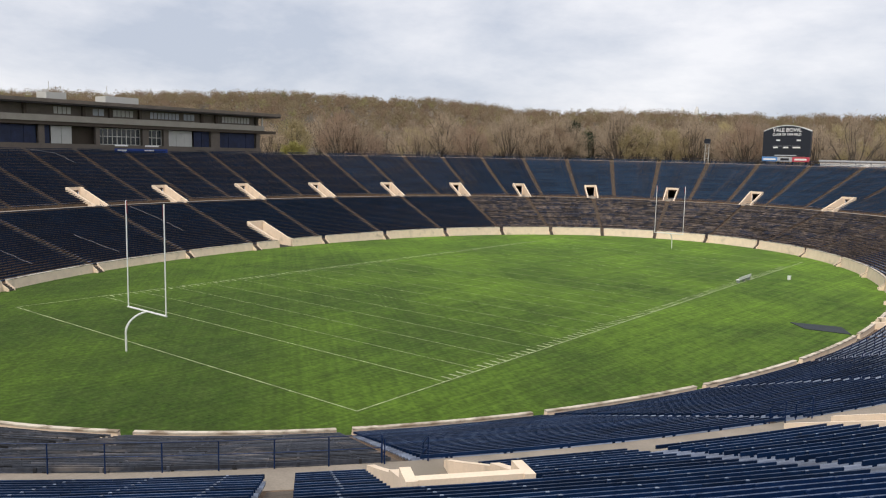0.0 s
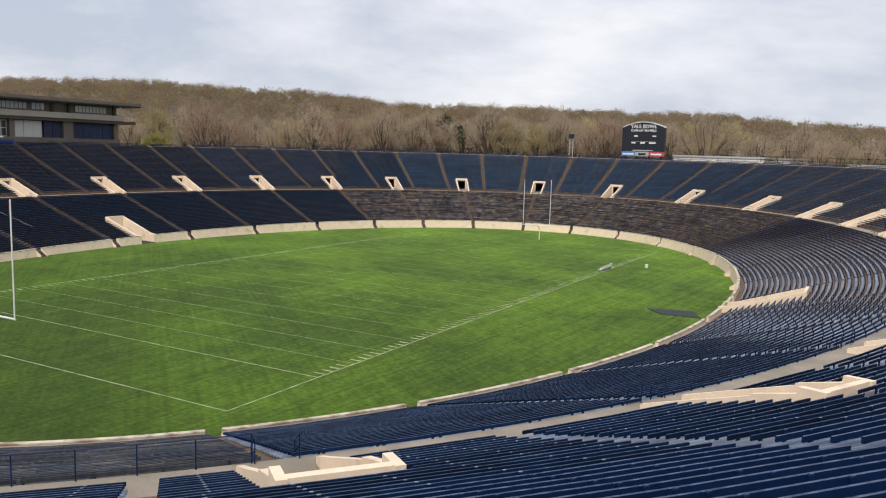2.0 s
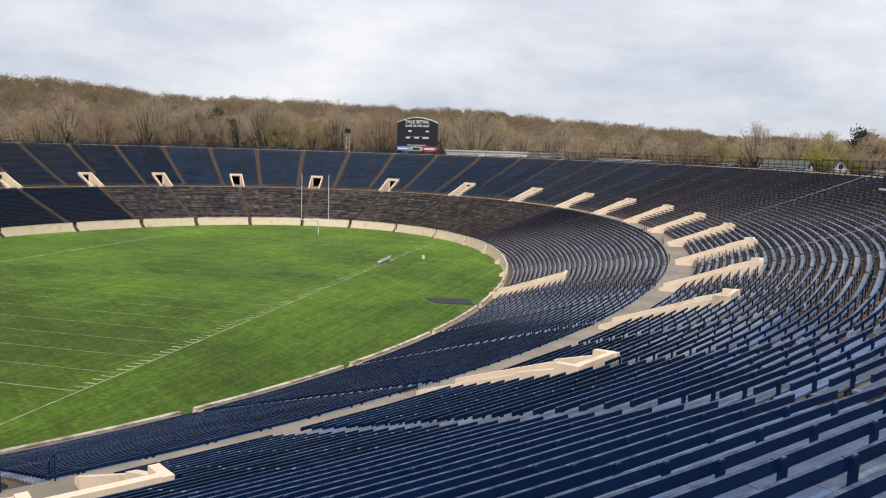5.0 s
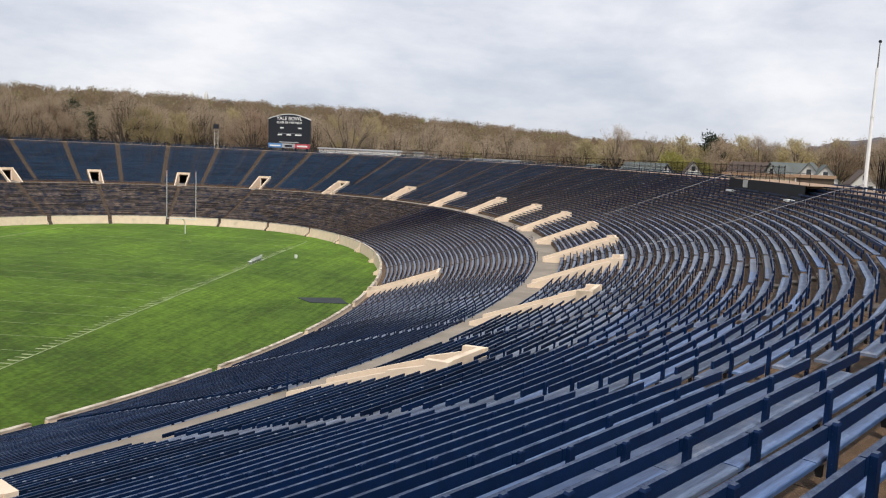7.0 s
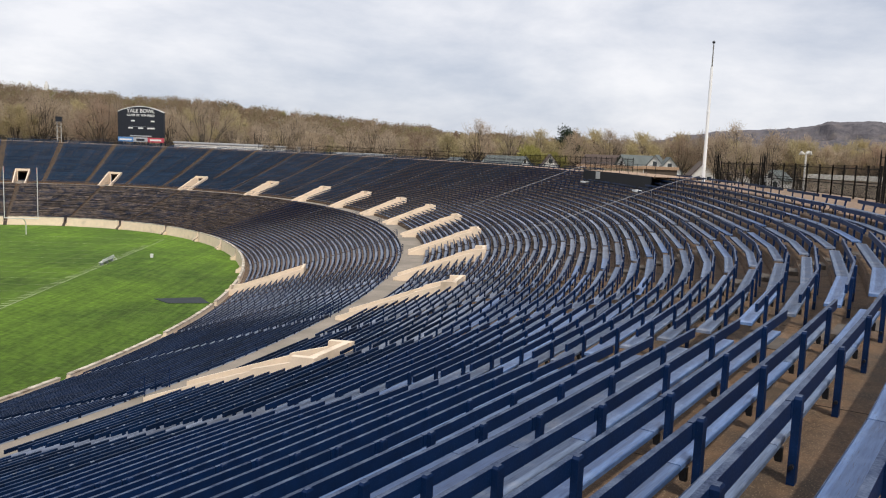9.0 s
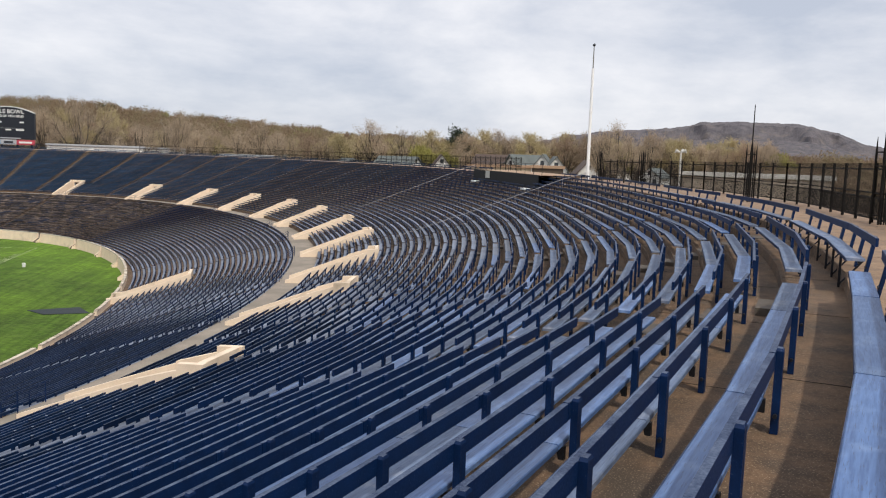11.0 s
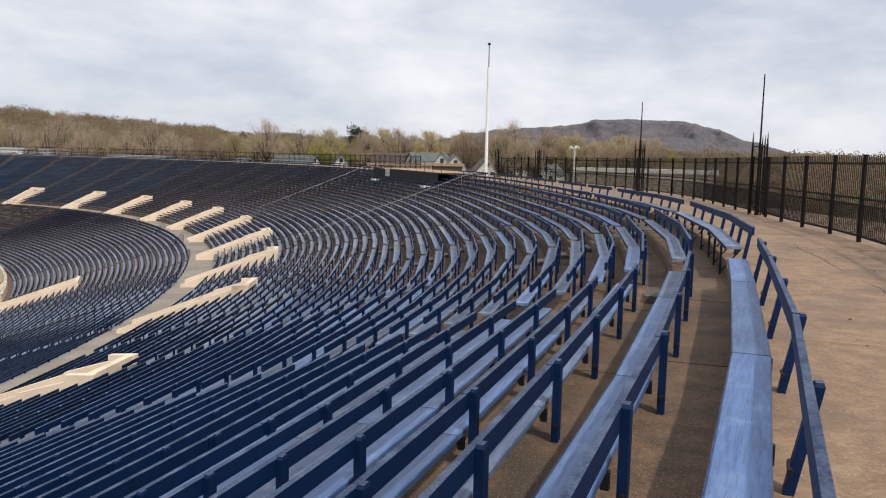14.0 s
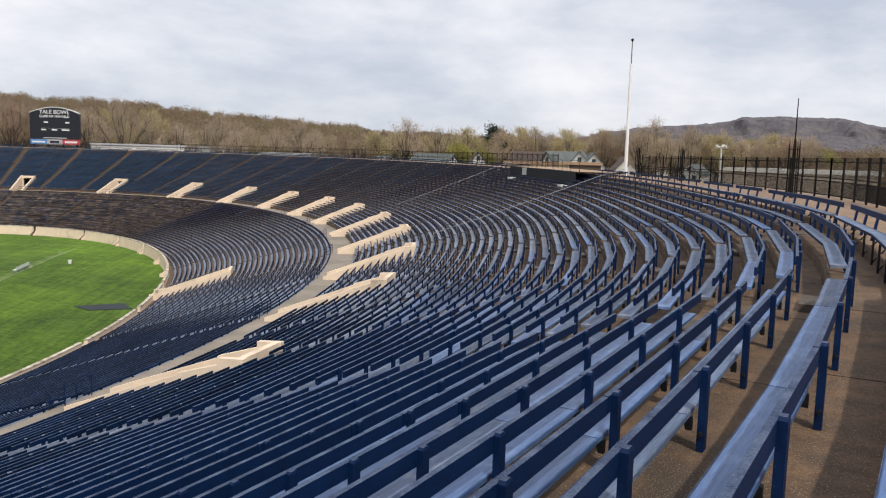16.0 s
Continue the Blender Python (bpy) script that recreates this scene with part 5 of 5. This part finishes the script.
for i in range(419):
    for j in range(n - 1):
        k = i * n + j
        so.f.append((k, k + 1, k + n + 1, k + n))
tagged(so.make("ridge", CLIFF), "distant flat topped ridge with dark rock cliffs", "ridge", kind="structure")

# ---- trees ----
BARK = material("grey_brown_bark", (0.084, 0.066, 0.048), 0.95, amount=0.35, grain=2, fine=14, each=0.25)
TWIG = material("bare_twigs", (0.5, 0.395, 0.285), 0.95, amount=0.25, grain=0.4, fine=2.0, islands=0.10, each=0.20)
TWIG_R = material("reddish_twigs", (0.45, 0.325, 0.235), 0.95, amount=0.25, grain=0.4, fine=2.0, islands=0.10, each=0.18)
BUD = material("spring_buds", (0.4, 0.37, 0.12), 0.9, amount=0.3, grain=0.4, fine=2.0, islands=0.12, each=0.18)
BUD_T = material("tan_buds", (0.525, 0.438, 0.244), 0.9, amount=0.25, grain=0.4, fine=2.0, islands=0.12, each=0.2)
PINE = material("dark_evergreen", (0.026, 0.046, 0.018), 0.9, amount=0.4, grain=0.5, fine=3, islands=0.35, each=0.2)
FAR_TWIG = material("far_bare_woods", (0.331, 0.244, 0.157), 0.95, amount=0.28, grain=0.05, fine=0.9, islands=0.20, bump=0.0)
FAR_TAN = material("far_tan_woods", (0.339, 0.275, 0.165), 0.95, amount=0.28, grain=0.05, fine=0.9, islands=0.20, bump=0.0)
FAR_BUD = material("far_green_woods", (0.357, 0.331, 0.148), 0.95, amount=0.28, grain=0.05, fine=0.9, islands=0.20, bump=0.0)
FAR_RED = material("far_red_woods", (0.304, 0.209, 0.148), 0.95, amount=0.28, grain=0.05, fine=0.9, islands=0.20, bump=0.0)


def thin(m, share):
    """Twigs let part of the light through."""
    n, l = m.node_tree.nodes, m.node_tree.links
    b, out = n["Principled BSDF"], n["Material Output"]
    tr, mix = n.new("ShaderNodeBsdfTranslucent"), n.new("ShaderNodeMixShader")
    mix.inputs[0].default_value = share
    l.new(b.inputs["Base Color"].links[0].from_socket, tr.inputs["Color"])
    l.new(b.outputs[0], mix.inputs[1]); l.new(tr.outputs[0], mix.inputs[2]); l.new(mix.outputs[0], out.inputs["Surface"])


for m_ in (TWIG, TWIG_R, BUD, BUD_T, FAR_TWIG, FAR_TAN, FAR_BUD, FAR_RED):
    thin(m_, 0.45)
rnd = random.Random(7)


def sliver(so, c, d, length, width):
    e = d.cross(Vector((rnd.uniform(-1, 1), rnd.uniform(-1, 1), rnd.uniform(-1, 1))))
    if e.length < 1e-4:
        return
    e = e.normalized() * width
    so.add([tuple(c - e), tuple(c + e), tuple(c + d * length)], [(0, 1, 2)])


def jit(k):
    return Vector((rnd.uniform(-k, k), rnd.uniform(-k, k), rnd.uniform(-k, k)))


def limb(so, a, b, r0, r1, bend, sides, parts=3):
    """A wandering tapered branch; gives back its points."""
    pts = [a + (b - a) * (k / parts) + (jit(bend) if 0 < k < parts else Vector()) for k in range(parts + 1)]
    for k in range(parts):
        so.rod(pts[k], pts[k + 1], r0 + (r1 - r0) * k / parts, sides, r0 + (r1 - r0) * (k + 1) / parts)
    return pts


def bare_tree(height, wide, seed, twigs, bud=0.0, fork=0.3):
    """Trunk and limbs as one mesh, the fine twigs (or buds) of an uneven domed crown as another."""
    rnd.seed(seed)
    wood, fine = Soup(), Soup()
    r = height * 0.017
    base = limb(wood, Vector((0, 0, -0.4)), Vector((rnd.uniform(-0.5, 0.5), rnd.uniform(-0.5, 0.5), height * fork)), r * 1.25, r * 0.85, 0.12, 7)[-1]
    lobes = []
    n = 13
    for k in range(n):
        turn = 2.4 * k + rnd.uniform(-0.5, 0.5)
        up = (k + 0.5) / n
        rad = wide * math.sin(math.pi * (0.30 + 0.62 * up)) * rnd.uniform(0.55, 1.0) * (0.25 if k == n - 1 else 1)
        lobes.append((Vector((math.cos(turn) * rad, math.sin(turn) * rad, height * (0.44 + 0.46 * up * rnd.uniform(0.85, 1.05)))), height * rnd.uniform(0.085, 0.135)))
    for c, size in lobes:
        pts = limb(wood, base - Vector((0, 0, rnd.uniform(0, height * 0.1))), c, r * 0.5, r * 0.16, height * 0.02, 5, 4)
        for _ in range(7):
            b = c + jit(1).normalized() * size * rnd.uniform(0.7, 1.15) + Vector((0, 0, size * 0.3))
            sub_ = limb(wood, rnd.choice(pts[2:]), b, r * 0.17, r * 0.06, height * 0.01, 3, 2)
            for _k in range(twigs):
                s0 = sub_[-1] + (c - sub_[-1]) * rnd.random() ** 1.5 + jit(size * 0.55)
                q = ((s0 - base).normalized() * 0.55 + jit(1.1) + Vector((0, 0, 0.2))).normalized()
                sliver(fine, s0, q, rnd.uniform(0.7, 1.7), rnd.uniform(0.022, 0.045) + bud)
    return wood.mesh(), fine.mesh()


def leafy(height, seed, conifer):
    rnd.seed(seed)
    fine, wood = Soup(), Soup()
    wood.rod((0, 0, -0.3), (0, 0, height * 0.9), height * 0.018, 6, 0.05)
    clumps = [(Vector((rnd.gauss(0, 1), rnd.gauss(0, 1), 0)).normalized() * height * (0.26 * rnd.random() ** 0.6), rnd.random()) for _ in range(46)]
    for v, h in clumps:
        z = height * (0.18 + 0.8 * h)
        c = Vector((v.x, v.y, 0)) * ((1.15 - h) if conifer else math.sin(math.pi * (0.12 + 0.8 * h)) * 1.25)
        c.z = z
        wood.rod((0, 0, z - height * 0.1), c, 0.06, 3, 0.02)
        for _ in range(120):
            q = Vector((rnd.gauss(0, 1), rnd.gauss(0, 1), rnd.gauss(0, 0.7)))
            sliver(fine, c + q * height * 0.045, q.normalized(), rnd.uniform(0.4, 0.95), rnd.uniform(0.12, 0.26))
    return wood.mesh(), fine.mesh()


def tree_model(name, meshes, twig_mat, label):
    th = holder(name, pose(0, 0, -60))
    part("trunk", meshes[0], BARK, th)
    part("crown", meshes[1], twig_mat, th)
    return tagged(th, label, "tree", group="trees beyond the bowl")


models = [
    tree_model("bare_tree", bare_tree(20, 6.6, 11, 38), TWIG, "tall bare tree with a wide brown twiggy crown"),
    tree_model("bare_tree", bare_tree(19, 7.2, 23, 38, 0, 0.22), TWIG, "tall bare tree with a wide brown twiggy crown"),
    tree_model("bare_tree", bare_tree(21, 5.6, 37, 35, 0, 0.34), TWIG, "tall bare tree with an upright brown twiggy crown"),
    tree_model("bare_tree", bare_tree(17, 5.8, 41, 38), TWIG_R, "bare tree with a reddish brown budding crown"),
    tree_model("budding_tree", bare_tree(17, 6.0, 53, 35, 0.03), BUD_T, "tree with tan spring buds and many twigs"),
    tree_model("budding_tree", bare_tree(13, 4.8, 67, 35, 0.07, 0.2), BUD, "tree in fresh yellow green spring buds"),
    tree_model("pine_tree", leafy(19, 71, False), PINE, "dark green pine with a full uneven crown"),
    tree_model("bare_tree", bare_tree(18, 6.4, 83, 17), TWIG, "bare tree with a thin open crown of brown twigs"),
    tree_model("bare_tree", bare_tree(15, 5.6, 97, 32, 0.01, 0.2), TWIG, "low bare tree with a dense brown crown"),
]


def plant(k, turn, dist, size, z=8.0):
    x, y, _ = away(turn, dist)
    copy_thing(models[k], pose(x, y, z, 0, 0, rnd.uniform(0, 360)) @ Matrix.Diagonal((size, size, size * rnd.uniform(0.92, 1.1), 1)))


def clear(x, y):
    u = ((x - OX) / (OA + 70)) ** 2 + ((y - OY) / (OB + 70)) ** 2
    return u > 1.0


rnd.seed(5)
for near, far, gap in ((228, 262, 1.25), (262, 310, 1.05), (310, 372, 0.85)):
    turn = -54.0
    while turn < 62:
        turn += gap * rnd.uniform(0.6, 1.4) * (0.62 if turn < -26 else 1)
        dist = rnd.uniform(near, far)
        x, y, _ = away(turn, dist)
        low = turn < -3
        if not clear(x, y) or turn < -37 or (4 < turn < 15 and dist < 262) or (37 < turn < 56 and rnd.random() < 0.4):
            continue
        r = rnd.random()
        if low:
            k = 7 if r < 0.16 else 8 if r < 0.30 else rnd.choice((0, 1, 2)) if r < 0.52 else 3 if r < 0.60 else 4 if r < 0.985 else 5
        else:
            k = 7 if r < 0.08 else rnd.choice((0, 1, 2)) if r < 0.66 else 3 if r < 0.72 else 4 if r < 0.985 else 5
        want = float(np.interp(turn, (-54, -46, -40, -30, -20, -8, 0, 8, 30, 60), (17, 17, 17, 17.5, 17.8, 15.5, 17, 20, 22, 19))) * rnd.uniform(0.8, 1.06) * (0.75 if k == 5 else 1)
        plant(k, turn, dist, want / (20, 19, 21, 17, 17, 13, 19, 18, 15)[k])
for turn, dist, k, size in ((29.0, 300, 6, 1.2), (-14.6, 264, 6, 0.95), (-15.3, 268, 6, 0.92), (-13.4, 226, 5, 0.75), (-15.6, 226, 8, 0.75), (-37.0, 250, 5, 1.0), (-36.2, 262, 5, 0.8), (49.2, 232, 5, 0.8), (47.6, 236, 5, 0.62), (45.9, 240, 5, 0.5), (44.6, 235, 3, 0.75), (43.6, 238, 3, 0.7), (-12.2, 222, 5, 0.98), (-14.0, 222, 5, 0.85),
                            (4.0, 242, 0, 0.85), (5.4, 246, 7, 0.9), (13.0, 244, 2, 0.95), (10.9, 240, 0, 1.14), (7.4, 238, 7, 0.9), (8.9, 246, 7, 0.85), (-27.0, 175, 1, 0.7), (-25.5, 180, 2, 0.72), (-8.5, 225, 2, 0.84), (-11.0, 230, 7, 0.9), (-26.1, 182, 0, 0.82), (20.8, 262, 0, 1.1), (25.8, 256, 2, 1.1), (30.5, 258, 1, 1.05), (34.0, 258, 0, 1.1), (38.5, 250, 2, 1.1)):
    plant(k, turn, dist, size)
for m_ in models:
    for o in (*m_.children, m_):
        bpy.data.objects.remove(o)

# far woods: many small uneven crowns on the hills
def far_crown(so, x, y, z, h, w, tufts, k=1.0):
    """A bare tree far off: a short stem and a ragged dome of twigs that fan out from it."""
    so.rod((x, y, z - 1), (x, y, z + h * 0.5), 0.22, 3, 0.1)
    lobes = [Vector((math.cos(a) * w * 0.55, math.sin(a) * w * 0.55, h * rnd.uniform(0.48, 0.72))) for a in (rnd.uniform(0, 6.28) for _ in range(4))] + [Vector((0, 0, h * 0.72))]
    foot = Vector((x, y, z + h * 0.25))
    for j in range(tufts):
        c = lobes[j % 5]
        q = Vector((rnd.gauss(0, 1), rnd.gauss(0, 1), rnd.gauss(0.25, 0.9))).normalized() * rnd.random() ** 0.5
        e = Vector((x, y, z)) + c + Vector((q.x * w * 0.55, q.y * w * 0.55, q.z * h * 0.27))
        d = (e - foot).normalized() * 0.5 + jit(0.9)
        sliver(so, e - d * 0.5, d.normalized(), rnd.uniform(0.8, 1.7) * k, rnd.uniform(0.22, 0.48) * k)


rnd.seed(9)
for mat, share, label in ((FAR_TWIG, 5200, "brown bare woods covering the hills"), (FAR_TAN, 3600, "tan budding woods on the hills"), (FAR_BUD, 420, "yellow green budding trees on the hills"), (FAR_RED, 600, "reddish budding trees on the hills"), (PINE, 50, "dark pines among the woods")):
    so = Soup()
    for _ in range(share):
        turn, dist = rnd.uniform(-60, 80), 380 + 560 * rnd.random() ** 0.75
        x, y, _z = away(turn, dist)
        h = (8 + 9 * rnd.random() ** 1.2) * (0.8 if turn < -5 else 1.0)
        far_crown(so, x, y, hill_z(turn, dist) - 0.5, h, h * rnd.uniform(0.34, 0.50), 92)
    ob = tagged(so.make("woods", mat), label, "woods", kind="stuff")
    ob.data.polygons.foreach_set("use_smooth", [True] * len(ob.data.polygons))
for turn, dist, h in ((20.68, 905, 21), (21.64, 905, 19)):
    x, y, _ = away(turn, dist)
    th = holder("steeple", Matrix.Translation((x, y, hill_z(turn, dist))))
    so = Soup(); so.box(-1.9, -1.9, 0, 1.9, 1.9, h * 0.85); so.make("tower", SIDING, th)
    so = Soup(); so.rod((0, 0, h * 0.85), (0, 0, h), 1.7, 8, 0.9); so.make("spire", SIDING, th)
    tagged(th, "white church steeple far off on the wooded hill", "steeple", group="steeples")

# scrub and young bare trees on the bank outside the fence
rnd.seed(15)
for mat, share, label in ((FAR_TWIG, 520, "brown leafless scrub on the bank outside the fence"), (FAR_RED, 260, "reddish leafless scrub on the bank outside the fence"), (FAR_TAN, 260, "tan budding scrub on the bank outside the fence")):
    so = Soup()
    for _ in range(share):
        turn, dist = rnd.uniform(-62, -36.5), 110 + 270 * rnd.random() ** 0.8
        x, y, _z = away(turn, dist)
        if -41.5 < turn and dist < 135:
            continue
        h = rnd.uniform(4.5, 6.5) + 9.5 * (dist - 110) / 270
        far_crown(so, x, y, 7.9, h, h * rnd.uniform(0.36, 0.52), 480, 0.42)
    for _ in range(share // 4):
        x, y, _z = away(rnd.uniform(-62, -34), rnd.uniform(290, 372))
        h = rnd.uniform(13, 16.5)
        far_crown(so, x, y, 7.9, h, h * rnd.uniform(0.36, 0.5), 620, 0.6)
    tagged(so.make("scrub", mat), label, "scrub", kind="stuff")
